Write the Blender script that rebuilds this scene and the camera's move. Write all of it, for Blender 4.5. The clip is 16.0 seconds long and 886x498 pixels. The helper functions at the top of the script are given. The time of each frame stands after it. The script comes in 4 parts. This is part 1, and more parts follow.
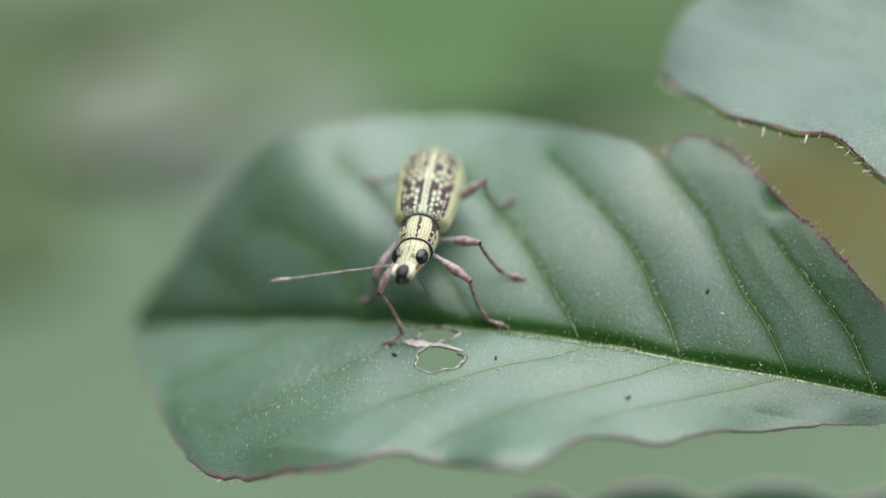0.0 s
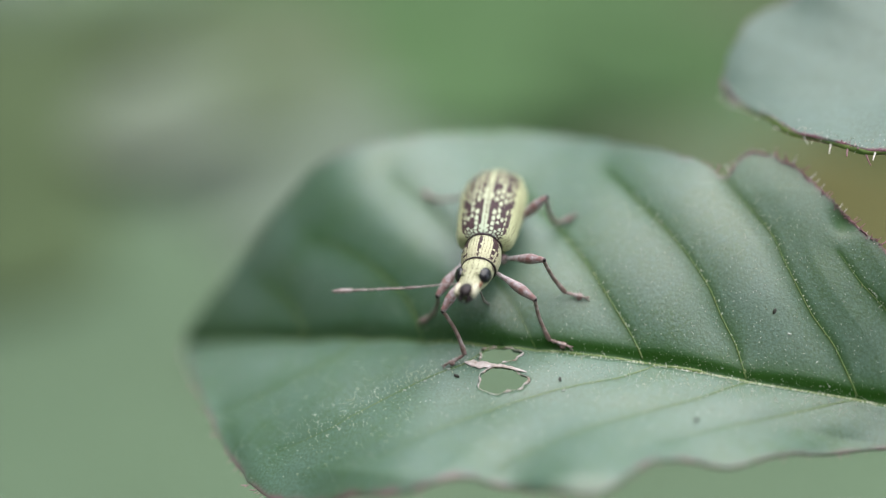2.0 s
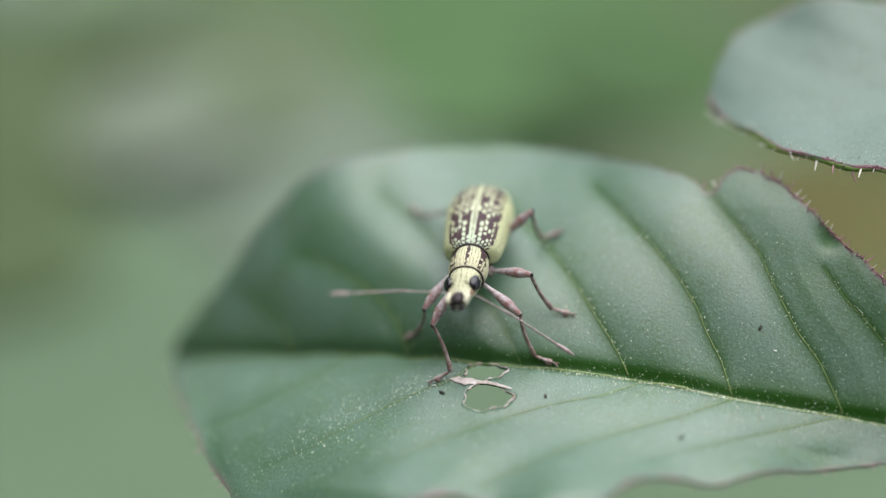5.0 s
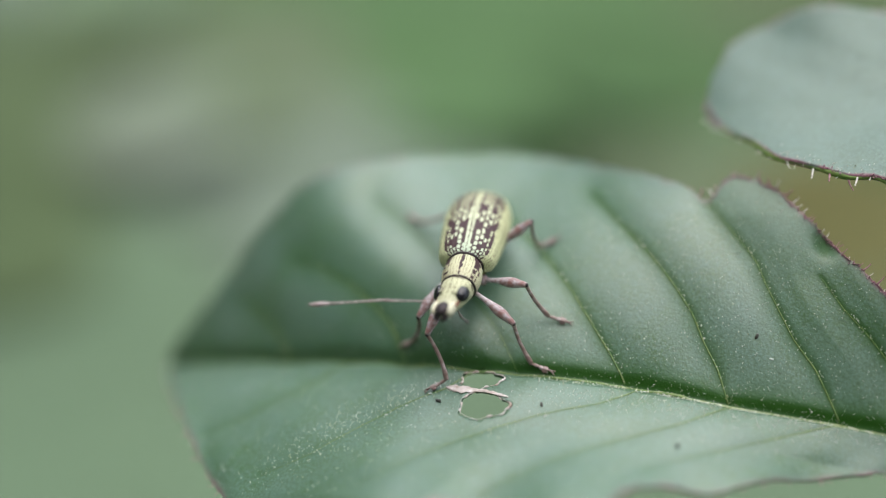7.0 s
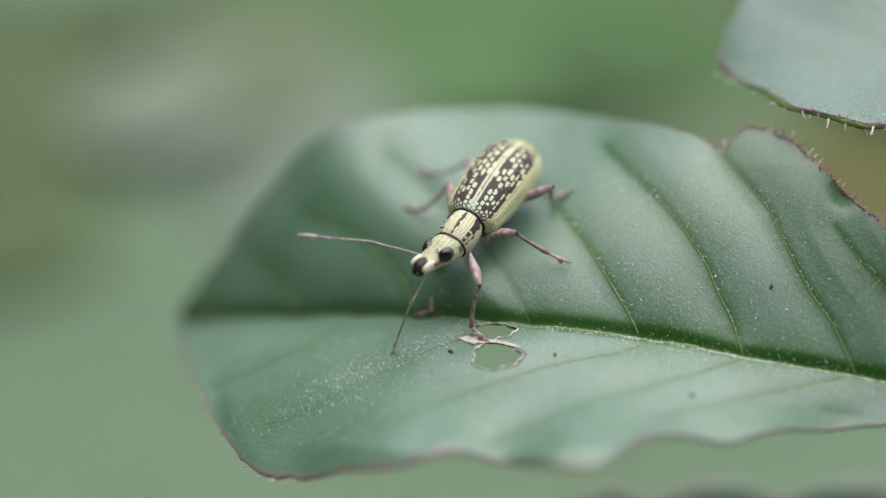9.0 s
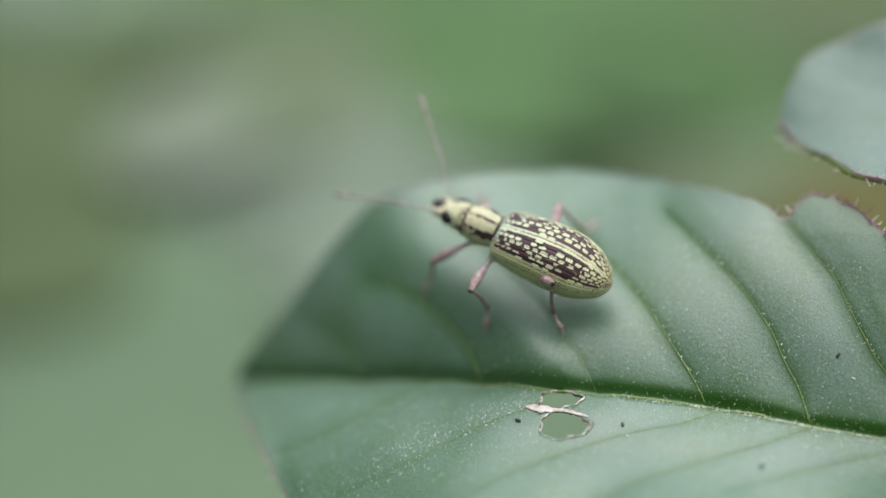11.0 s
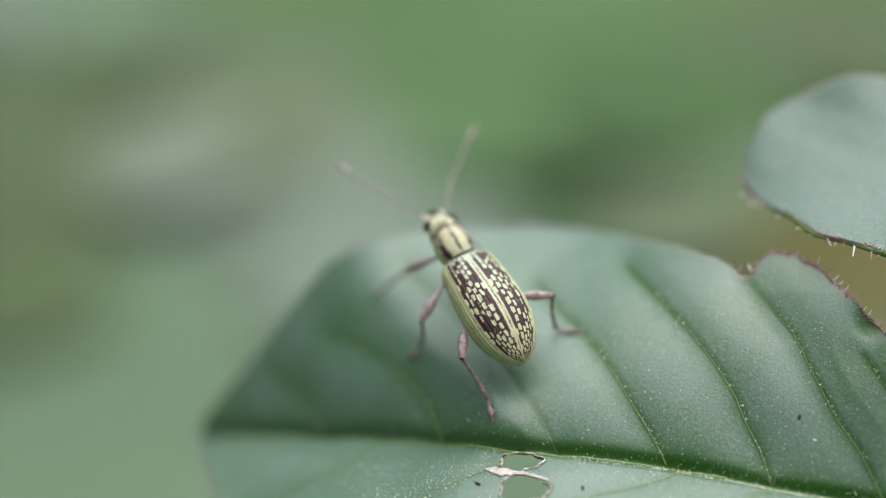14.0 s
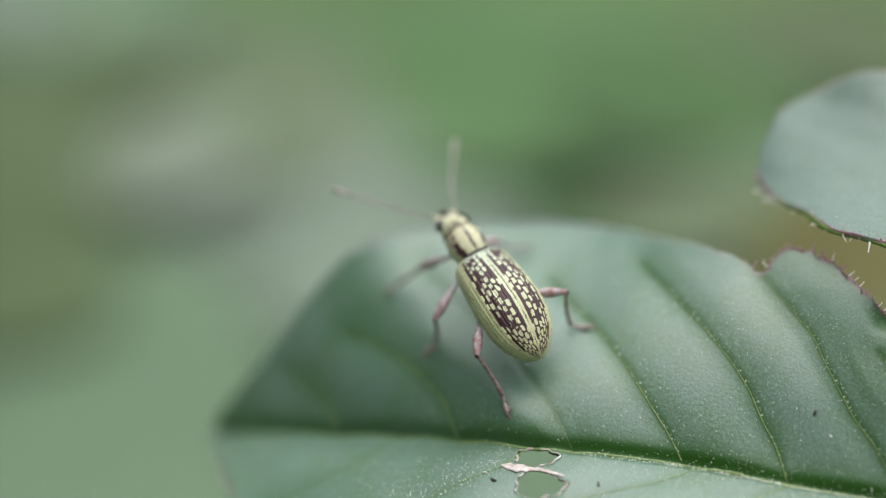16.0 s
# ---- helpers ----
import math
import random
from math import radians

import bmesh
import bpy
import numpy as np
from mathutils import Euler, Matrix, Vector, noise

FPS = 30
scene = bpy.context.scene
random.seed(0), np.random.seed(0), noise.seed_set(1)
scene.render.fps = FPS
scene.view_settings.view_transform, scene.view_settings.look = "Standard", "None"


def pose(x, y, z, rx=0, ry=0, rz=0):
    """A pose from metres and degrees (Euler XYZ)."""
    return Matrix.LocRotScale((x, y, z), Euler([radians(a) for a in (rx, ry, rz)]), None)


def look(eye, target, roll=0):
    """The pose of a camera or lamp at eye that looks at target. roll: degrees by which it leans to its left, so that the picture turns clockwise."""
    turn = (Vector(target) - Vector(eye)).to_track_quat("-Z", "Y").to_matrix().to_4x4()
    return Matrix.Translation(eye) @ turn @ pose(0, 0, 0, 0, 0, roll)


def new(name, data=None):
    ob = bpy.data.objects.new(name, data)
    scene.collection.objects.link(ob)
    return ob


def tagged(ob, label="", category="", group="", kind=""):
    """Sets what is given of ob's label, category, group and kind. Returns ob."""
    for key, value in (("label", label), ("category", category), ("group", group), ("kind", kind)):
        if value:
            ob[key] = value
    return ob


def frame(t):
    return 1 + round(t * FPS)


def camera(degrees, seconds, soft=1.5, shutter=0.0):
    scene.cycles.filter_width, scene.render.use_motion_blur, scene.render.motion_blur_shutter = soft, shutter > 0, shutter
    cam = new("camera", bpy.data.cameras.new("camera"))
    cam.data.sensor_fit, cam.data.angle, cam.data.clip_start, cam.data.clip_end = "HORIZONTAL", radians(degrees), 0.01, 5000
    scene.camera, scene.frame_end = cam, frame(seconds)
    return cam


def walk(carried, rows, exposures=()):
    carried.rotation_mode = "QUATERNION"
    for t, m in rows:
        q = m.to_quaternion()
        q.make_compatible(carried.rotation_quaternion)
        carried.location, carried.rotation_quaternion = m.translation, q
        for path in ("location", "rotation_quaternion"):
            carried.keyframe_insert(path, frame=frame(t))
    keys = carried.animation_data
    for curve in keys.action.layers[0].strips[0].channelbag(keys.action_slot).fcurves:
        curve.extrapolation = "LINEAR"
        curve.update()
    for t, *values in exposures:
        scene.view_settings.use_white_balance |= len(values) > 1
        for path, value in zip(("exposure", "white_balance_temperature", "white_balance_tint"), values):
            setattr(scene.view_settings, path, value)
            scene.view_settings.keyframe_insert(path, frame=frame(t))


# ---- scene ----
# Macro view: a small patterned weevil on a folded leaf. Lengths below are in millimetres, scaled by S.
S = 0.001
cam = camera(36, 16.0, soft=1.25, shutter=0.5)
cam.data.dof.use_dof = True
cam.data.dof.focus_distance = 0.0323
cam.data.dof.aperture_fstop = 17.0
walk(cam, [
    (0.0, pose(0.000933, -0.000769, 0.143768, 49.727, -0.399, -0.262)),
    (0.5, pose(0.000899, -0.000519, 0.144125, 49.940, -0.324, -0.305)),
    (1.0, pose(0.000678, -0.000396, 0.144129, 49.980, -0.190, -0.275)),
    (1.5, pose(0.000151, -0.000322, 0.144095, 49.991, -0.097, -0.016)),
    (2.0, pose(-0.000227, -0.000209, 0.143772, 49.905, 0.036, 0.115)),
    (2.5, pose(-0.000236, -0.000119, 0.143707, 49.909, 0.083, 0.082)),
    (3.0, pose(-0.000063, -0.000197, 0.143751, 49.900, -0.016, 0.054)),
    (3.5, pose(-0.000000, 0.000000, 0.143850, 50.000, 0.000, -0.000)),
    (4.0, pose(-0.000030, 0.000015, 0.143994, 50.059, -0.073, 0.080)),
    (6.5, pose(0.000152, 0.000049, 0.143950, 50.053, -0.104, -0.010)),
    (7.0, pose(0.000110, 0.000128, 0.144083, 50.128, -0.148, 0.054)),
    (7.5, pose(0.000120, -0.000775, 0.143710, 49.703, -0.225, 0.114)),
    (8.0, pose(0.000829, 0.000057, 0.142939, 49.675, -0.447, -0.155)),
    (8.5, pose(0.000631, -0.000220, 0.143098, 49.648, -0.300, -0.152)),
    (9.0, pose(-0.000119, -0.000293, 0.143227, 49.673, -0.075, 0.140)),
    (9.5, pose(-0.000795, -0.000024, 0.143735, 49.950, 0.257, 0.294)),
    (9.7, pose(-0.001618, -0.000025, 0.143739, 49.953, 0.488, 0.629)),
    (12.0, pose(-0.000999, 0.000957, 0.144934, 50.711, 0.326, 0.367)),
    (12.5, pose(-0.000897, 0.001140, 0.145137, 50.845, 0.141, 0.453)),
    (13.0, pose(-0.000768, 0.001185, 0.145334, 50.933, 0.332, 0.217)),
    (13.5, pose(-0.000562, 0.001366, 0.145003, 50.865, 0.295, 0.116)),
    (14.0, pose(-0.000598, 0.001278, 0.145076, 50.864, 0.338, 0.103)),
    (14.5, pose(-0.000676, 0.001421, 0.145036, 50.895, 0.324, 0.164)),
    (15.0, pose(-0.000745, 0.001291, 0.145126, 50.888, 0.342, 0.194)),
    (15.5, pose(-0.000817, 0.001356, 0.145066, 50.886, 0.303, 0.271)),
    (16.0, pose(-0.000880, 0.001227, 0.145032, 50.832, 0.474, 0.171)),
])

# ---- light: bright overcast sky ----
world = bpy.data.worlds.new("overcast_sky")
scene.world = world
world.use_nodes = True
wn = world.node_tree.nodes
sky = wn.new("ShaderNodeTexSky")
sky.sky_type = "NISHITA"
sky.sun_disc = False
sky.sun_elevation = radians(73)
sky.sun_rotation = radians(23)
sky.dust_density = 3.0
wn["Background"].inputs["Strength"].default_value = 0.075
cloud = wn.new("ShaderNodeMix")  # thin cloud cover whitens the sky
cloud.data_type = "RGBA"
cloud.inputs["Factor"].default_value = 0.35
cloud.inputs["B"].default_value = (7.4, 7.7, 8.0, 1)
world.node_tree.links.new(sky.outputs[0], cloud.inputs["A"])
world.node_tree.links.new(cloud.outputs["Result"], wn["Background"].inputs["Color"])
sun_data = bpy.data.lights.new("sun", "SUN")
sun_data.energy = 1.35
sun_data.angle = radians(95)
sun_data.color = (1.0, 0.985, 0.965)
sun = new("sun", sun_data)
sun.matrix_world = look((0.12, 0.28, 1.12), (0, 0, 0.12))
scene.view_settings.exposure = 1.7


# ---- materials ----
def material(name, rough=0.5, spec=0.5, metal=0.0):
    m = bpy.data.materials.new(name)
    m.use_nodes = True
    b = m.node_tree.nodes["Principled BSDF"]
    b.inputs["Roughness"].default_value = rough
    b.inputs["Specular IOR Level"].default_value = spec
    b.inputs["Metallic"].default_value = metal
    return m, m.node_tree, b


def node(nt, kind, **vals):
    n = nt.nodes.new(kind)
    for k, v in vals.items():
        n.inputs[k].default_value = v
    return n


def coords(nt, scale):
    """Object coordinates in millimetres times scale."""
    tc = nt.nodes.new("ShaderNodeTexCoord")
    mp = nt.nodes.new("ShaderNodeMapping")
    mp.inputs["Scale"].default_value = (1000 * scale,) * 3
    nt.links.new(tc.outputs["Object"], mp.inputs["Vector"])
    return mp.outputs[0]


def noise_tex(nt, vec, scale, detail=4.0, rough=0.55):
    n = node(nt, "ShaderNodeTexNoise", Scale=scale, Detail=detail, Roughness=rough)
    nt.links.new(vec, n.inputs["Vector"])
    return n.outputs["Fac"]


def node_colour(nt, vec, scale):
    n = node(nt, "ShaderNodeTexNoise", Scale=scale, Detail=2.0)
    nt.links.new(vec, n.inputs["Vector"])
    return n.outputs["Color"]


def ramp(nt, fac, stops, mode="LINEAR"):
    r = nt.nodes.new("ShaderNodeValToRGB")
    r.color_ramp.interpolation = mode
    el = r.color_ramp.elements
    while len(el) < len(stops):
        el.new(0.5)
    for e, (p, c) in zip(el, stops):
        e.position = p
        e.color = (*c, 1) if len(c) == 3 else c
    nt.links.new(fac, r.inputs["Fac"])
    return r.outputs["Color"]


def mix(nt, fac, a, b, mode="MIX"):
    m = nt.nodes.new("ShaderNodeMix")
    m.data_type, m.blend_type = "RGBA", mode
    for sock, v in ((m.inputs["Factor"], fac), (m.inputs["A"], a), (m.inputs["B"], b)):
        if isinstance(v, bpy.types.NodeSocket):
            nt.links.new(v, sock)
        elif isinstance(v, float):
            sock.default_value = v
        else:
            sock.default_value = (*v, 1)
    return m.outputs["Result"]


def maths(nt, op, a, b=0.0):
    m = nt.nodes.new("ShaderNodeMath")
    m.operation = op
    for sock, v in zip(m.inputs, (a, b)):
        if isinstance(v, bpy.types.NodeSocket):
            nt.links.new(v, sock)
        else:
            sock.default_value = v
    return m.outputs[0]


def bump(nt, bsdf, height, strength, distance):
    b = nt.nodes.new("ShaderNodeBump")
    b.inputs["Strength"].default_value = strength
    b.inputs["Distance"].default_value = distance
    nt.links.new(height, b.inputs["Height"])
    nt.links.new(b.outputs[0], bsdf.inputs["Normal"])


def leaf_material(name, dark, light, vein, margin, rough=0.42, spec=1.0, fine=True, sheen=0.15):
    """Leaf skin: mottled green with a net of veinlets, painted groove shade over deeper green along the veins,
    purple-brown at the margin.
    """
    m, nt, b = material(name, rough, spec)
    vec = coords(nt, 1.0)
    big = noise_tex(nt, vec, 0.45, 3.0)
    small = noise_tex(nt, vec, 15.0, 4.0, 0.65)
    col = ramp(nt, big, [(0.38, dark), (0.64, light)])
    col = mix(nt, ramp(nt, small, [(0.43, (0, 0, 0)), (0.58, (0.9, 0.9, 0.9))]), col, (light[0] * 1.35, light[1] * 1.3, light[2] * 1.5))
    cloudy = noise_tex(nt, vec, 2.3, 4.0, 0.6)
    col = mix(nt, ramp(nt, cloudy, [(0.44, (0, 0, 0)), (0.64, (0.4, 0.4, 0.4))]), col, (light[0] * 1.1, light[1] * 1.15, light[2] * 1.4))
    at = nt.nodes.new("ShaderNodeAttribute")
    at.attribute_name = "zones"
    sep = nt.nodes.new("ShaderNodeSeparateColor")
    nt.links.new(at.outputs["Color"], sep.inputs[0])
    if fine:
        warp = mix(nt, 0.12, vec, node_colour(nt, vec, 3.0), "ADD")
        nets = []
        for sc, wd in ((2.4, 0.05), (8.0, 0.12)):
            vo = node(nt, "ShaderNodeTexVoronoi", Scale=sc)
            vo.feature = "DISTANCE_TO_EDGE"
            nt.links.new(warp, vo.inputs["Vector"])
            nets.append(ramp(nt, vo.outputs["Distance"], [(0.0, (1, 1, 1)), (wd, (0, 0, 0))]))
        net = maths(nt, "MAXIMUM", maths(nt, "MULTIPLY", nets[0], 0.6), maths(nt, "MULTIPLY", nets[1], 0.8))
        deep = tuple(c * 0.55 for c in dark)
        col = mix(nt, maths(nt, "MULTIPLY", net, 0.2), col, deep)
        pits = node(nt, "ShaderNodeTexVoronoi", Scale=16.0)
        nt.links.new(warp, pits.inputs["Vector"])
        pit = ramp(nt, pits.outputs["Distance"], [(0.30, (0, 0, 0)), (0.75, (1, 1, 1))])
        col = mix(nt, maths(nt, "MULTIPLY", pit, 0.36), col, deep)
        pores = ramp(nt, noise_tex(nt, vec, 9.0, 3.0, 0.7), [(0.60, (0, 0, 0)), (0.70, (0.7, 0.7, 0.7))])
        col = mix(nt, pores, col, deep)
        # Blue zone paints shade next to veins, in the dimple and on the flap
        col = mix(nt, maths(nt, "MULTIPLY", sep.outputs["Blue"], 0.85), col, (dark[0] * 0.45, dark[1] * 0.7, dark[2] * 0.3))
    # Red zone: vein colour, on leaf_green darkened by painted groove shade
    col = mix(nt, maths(nt, "MULTIPLY", sep.outputs["Red"], 0.9), col, vein)
    edge = maths(nt, "MULTIPLY", sep.outputs["Green"], maths(nt, "ADD", noise_tex(nt, vec, 1.3, 3.0), 0.35))
    col = mix(nt, edge, col, margin)
    nt.links.new(col, b.inputs["Base Color"])
    rg = ramp(nt, small, [(0.3, (rough - 0.08,) * 3), (0.7, (rough + 0.12,) * 3)])
    nt.links.new(rg, b.inputs["Roughness"])
    # less gloss on and next to the veins, in the dimple and on the flap
    gloss_left = maths(nt, "SUBTRACT", 1.0, maths(nt, "MULTIPLY", maths(nt, "MAXIMUM", sep.outputs["Red"], sep.outputs["Blue"]), 0.8 if fine else 0.0))
    nt.links.new(maths(nt, "MULTIPLY", gloss_left, spec), b.inputs["Specular IOR Level"])
    nt.links.new(maths(nt, "MULTIPLY", gloss_left, sheen), b.inputs["Sheen Weight"])
    b.inputs["Sheen Roughness"].default_value = 0.38
    b.inputs["Sheen Tint"].default_value = (0.85, 0.95, 1.0, 1)
    if fine:
        hgt = maths(nt, "SUBTRACT", maths(nt, "MULTIPLY", small, 0.6), maths(nt, "MULTIPLY", net, 0.25))
        hgt = maths(nt, "SUBTRACT", hgt, maths(nt, "MULTIPLY", pit, 0.2))
        hgt = maths(nt, "ADD", hgt, maths(nt, "MULTIPLY", noise_tex(nt, vec, 24.0, 2.0), 0.6))
        bump(nt, b, hgt, 0.30, 0.000022)
    return m


LEAF_GREEN = leaf_material("leaf_green", (0.028, 0.092, 0.014), (0.072, 0.140, 0.090), (0.016, 0.062, 0.005), (0.20, 0.075, 0.11), 0.42, 0.95, sheen=0.24)
LEAF_PALE = leaf_material("leaf_pale", (0.036, 0.088, 0.050), (0.080, 0.140, 0.098), (0.035, 0.08, 0.03), (0.28, 0.09, 0.15), 0.5, 0.7, sheen=0.25)
FAR_GREEN = leaf_material("far_green", (0.034, 0.076, 0.022), (0.052, 0.104, 0.034), (0.06, 0.12, 0.04), (0.05, 0.09, 0.04), 0.75, 0.2, fine=False, sheen=0.05)
FAR_PALE = leaf_material("far_pale", (0.060, 0.099, 0.051), (0.082, 0.126, 0.068), (0.10, 0.15, 0.08), (0.09, 0.13, 0.07), 0.75, 0.2, fine=False, sheen=0.05)
FAR_GREY = leaf_material("far_grey", (0.086, 0.122, 0.077), (0.117, 0.152, 0.104), (0.12, 0.15, 0.10), (0.12, 0.14, 0.1), 0.75, 0.2, fine=False, sheen=0.05)
FAR_MOSS = leaf_material("far_moss", (0.036, 0.058, 0.020), (0.051, 0.077, 0.029), (0.06, 0.09, 0.03), (0.06, 0.08, 0.03), 0.75, 0.2, fine=False, sheen=0.05)
FAR_CREAM = leaf_material("far_cream", (0.097, 0.128, 0.080), (0.120, 0.148, 0.098), (0.14, 0.15, 0.11), (0.13, 0.14, 0.1), 0.75, 0.2, fine=False, sheen=0.05)
FAR_TAN = leaf_material("far_tan", (0.058, 0.086, 0.037), (0.076, 0.104, 0.051), (0.09, 0.10, 0.05), (0.09, 0.09, 0.05), 0.75, 0.2, fine=False, sheen=0.05)
FAR_DEEP = leaf_material("far_deep", (0.025, 0.061, 0.015), (0.039, 0.084, 0.026), (0.03, 0.08, 0.02), (0.03, 0.06, 0.02), 0.75, 0.2, fine=False, sheen=0.05)
FAR_OLIVE = leaf_material("far_olive", (0.050, 0.054, 0.012), (0.074, 0.072, 0.020), (0.1, 0.1, 0.03), (0.09, 0.08, 0.03), 0.75, 0.2, fine=False, sheen=0.05)


def plain(name, stops, scale, rough, spec=0.4, relief=0.3, depth=0.00002):
    """Two-scale mottled colour with a fine relief."""
    m, nt, b = material(name, rough, spec)
    vec = coords(nt, 1.0)
    f = noise_tex(nt, vec, scale, 5.0, 0.65)
    nt.links.new(ramp(nt, f, stops), b.inputs["Base Color"])
    bump(nt, b, f, relief, depth)
    return m


VEIN = plain("leaf_vein", [(0.3, (0.07, 0.15, 0.04)), (0.7, (0.19, 0.23, 0.08))], 5.0, 0.5)
LEAF_EDGE = plain("leaf_underside", [(0.3, (0.07, 0.15, 0.022)), (0.7, (0.19, 0.27, 0.07))], 5.0, 0.5)
STALK = plain("leaf_stalk", [(0.3, (0.10, 0.16, 0.05)), (0.7, (0.2, 0.16, 0.09))], 2.0, 0.5)
DRY_RIM = plain("dry_leaf_tissue", [(0.3, (0.26, 0.18, 0.14)), (0.5, (0.46, 0.40, 0.375)), (0.7, (0.68, 0.64, 0.64))], 5.0, 0.6)
HAIR_PURPLE = plain("purple_hair", [(0.3, (0.18, 0.06, 0.10)), (0.7, (0.50, 0.28, 0.33))], 6.0, 0.45)
HAIR_WHITE = plain("pale_hair", [(0.3, (0.55, 0.50, 0.48)), (0.7, (0.78, 0.75, 0.72))], 6.0, 0.35)
GLAND = plain("gland_hair", [(0.30, (0.50, 0.48, 0.26)), (0.52, (0.80, 0.82, 0.74))], 3.0, 0.2, 0.8)
SPECK = plain("dark_speck", [(0.3, (0.015, 0.015, 0.012)), (0.7, (0.05, 0.045, 0.035))], 8.0, 0.6)
WHITE_SPECK = plain("pale_speck", [(0.3, (0.38, 0.42, 0.38)), (0.7, (0.62, 0.64, 0.62))], 8.0, 0.5)
SOIL = plain("mossy_soil", [(0.25, (0.045, 0.065, 0.022)), (0.5, (0.07, 0.12, 0.04)), (0.75, (0.10, 0.12, 0.055))], 0.03, 0.9, 0.2, 0.8, 0.002)
EYE = plain("beetle_eye", [(0.3, (0.004, 0.004, 0.005)), (0.7, (0.012, 0.011, 0.014))], 40.0, 0.18, 0.6, 0.15, 0.000004)
MOUTH = plain("dark_chitin", [(0.3, (0.008, 0.006, 0.007)), (0.7, (0.036, 0.022, 0.026))], 9.0, 0.45, 0.3)
LEG_SKIN = plain("leg_scales", [(0.30, (0.20, 0.075, 0.060)), (0.42, (0.25, 0.15, 0.145)), (0.54, (0.36, 0.30, 0.315)), (0.70, (0.56, 0.53, 0.55))], 6.0, 0.45, 0.4, 0.6, 0.00002)
SHIN_SKIN = plain("shin_chitin", [(0.30, (0.105, 0.050, 0.040)), (0.50, (0.22, 0.145, 0.13)), (0.70, (0.42, 0.35, 0.345))], 6.0, 0.42, 0.5, 0.6, 0.00002)
BELLY = plain("belly_scales", [(0.3, (0.22, 0.24, 0.10)), (0.7, (0.42, 0.44, 0.22))], 14.0, 0.5)
BELLY_PALE = plain("pale_scales", [(0.3, (0.54, 0.51, 0.34)), (0.7, (0.70, 0.67, 0.55))], 14.0, 0.45)
RUST = plain("rusty_chitin", [(0.3, (0.09, 0.03, 0.018)), (0.7, (0.26, 0.12, 0.07))], 9.0, 0.45)
FEELER = plain("antenna_chitin", [(0.3, (0.15, 0.10, 0.10)), (0.7, (0.44, 0.37, 0.36))], 9.0, 0.45)


def scale_material(name, rows, cells, cover, light_stops, ends=(0.5, 0.0, 0.3), band=(0.2, 0.78, 0.95), clump=1.15, shear=0.25, dark=(0.026, 0.010, 0.013), dark2=(0.062, 0.026, 0.030), wobble=1.0, ragged_edge=0.62, dot=0.445, flank=None):
    """Scale cover: dark skin with ragged pale scale dots set in rows; cover is the chance of a dot across the back (1: closed cover)."""
    m, nt, b = material(name, 0.52, 0.35)
    uv = nt.nodes.new("ShaderNodeUVMap")
    sep = nt.nodes.new("ShaderNodeSeparateXYZ")
    nt.links.new(uv.outputs[0], sep.inputs[0])
    vec = coords(nt, 1.0)
    wob = maths(nt, "MULTIPLY", maths(nt, "SUBTRACT", noise_tex(nt, vec, 3.0, 1.0), 0.5), 0.7 * wobble)
    wob2 = maths(nt, "MULTIPLY", maths(nt, "SUBTRACT", noise_tex(nt, vec, 5.0, 2.0), 0.5), 0.8 * wobble)
    ur = maths(nt, "ADD", maths(nt, "MULTIPLY", sep.outputs["X"], rows), wob)
    row = maths(nt, "FLOOR", ur)
    shift = maths(nt, "MULTIPLY", maths(nt, "MODULO", row, 2.0), shear)
    vr = maths(nt, "ADD", maths(nt, "ADD", maths(nt, "MULTIPLY", sep.outputs["Y"], cells), wob2), shift)
    cell = nt.nodes.new("ShaderNodeCombineXYZ")
    nt.links.new(row, cell.inputs[0])
    nt.links.new(maths(nt, "FLOOR", vr), cell.inputs[1])
    rnd = nt.nodes.new("ShaderNodeTexWhiteNoise")
    nt.links.new(cell.outputs[0], rnd.inputs["Vector"])
    du = maths(nt, "ABSOLUTE", maths(nt, "SUBTRACT", maths(nt, "FRACT", ur), 0.5))
    dv = maths(nt, "ABSOLUTE", maths(nt, "SUBTRACT", maths(nt, "FRACT", vr), 0.5))
    ragged = maths(nt, "MULTIPLY", maths(nt, "SUBTRACT", noise_tex(nt, vec, 24.0, 3.0), 0.5), ragged_edge)
    size = maths(nt, "ADD", maths(nt, "MULTIPLY", rnd.outputs["Value"], -0.10), dot)
    reach = maths(nt, "POWER", maths(nt, "ADD", maths(nt, "POWER", du, 4.0), maths(nt, "POWER", dv, 4.0)), 0.25)
    inside = maths(nt, "LESS_THAN", maths(nt, "ADD", reach, ragged), size)
    limit = ramp(nt, maths(nt, "ADD", sep.outputs["X"], maths(nt, "MULTIPLY", wob2, 0.05)), cover, "CONSTANT")
    patch = maths(nt, "MULTIPLY", maths(nt, "SUBTRACT", noise_tex(nt, vec, 1.5, 1.0), 0.5), clump)
    edge = ramp(nt, sep.outputs["Y"], [(0.0, (ends[0],) * 3), (band[0], (ends[1],) * 3), (band[1], (ends[1],) * 3), (band[2], (ends[2],) * 3)])
    chosen = maths(nt, "LESS_THAN", rnd.outputs["Value"], maths(nt, "ADD", maths(nt, "ADD", limit, patch), edge))
    closed = maths(nt, "GREATER_THAN", limit, 0.98)
    spot = noise_tex(nt, vec, 26.0, 3.0)
    line = maths(nt, "MULTIPLY", maths(nt, "GREATER_THAN", du, 0.43), maths(nt, "GREATER_THAN", noise_tex(nt, vec, 13.0, 1.0), 0.42))
    gaps = maths(nt, "MAXIMUM", line, maths(nt, "GREATER_THAN", noise_tex(nt, vec, 22.0, 2.0), 0.62))
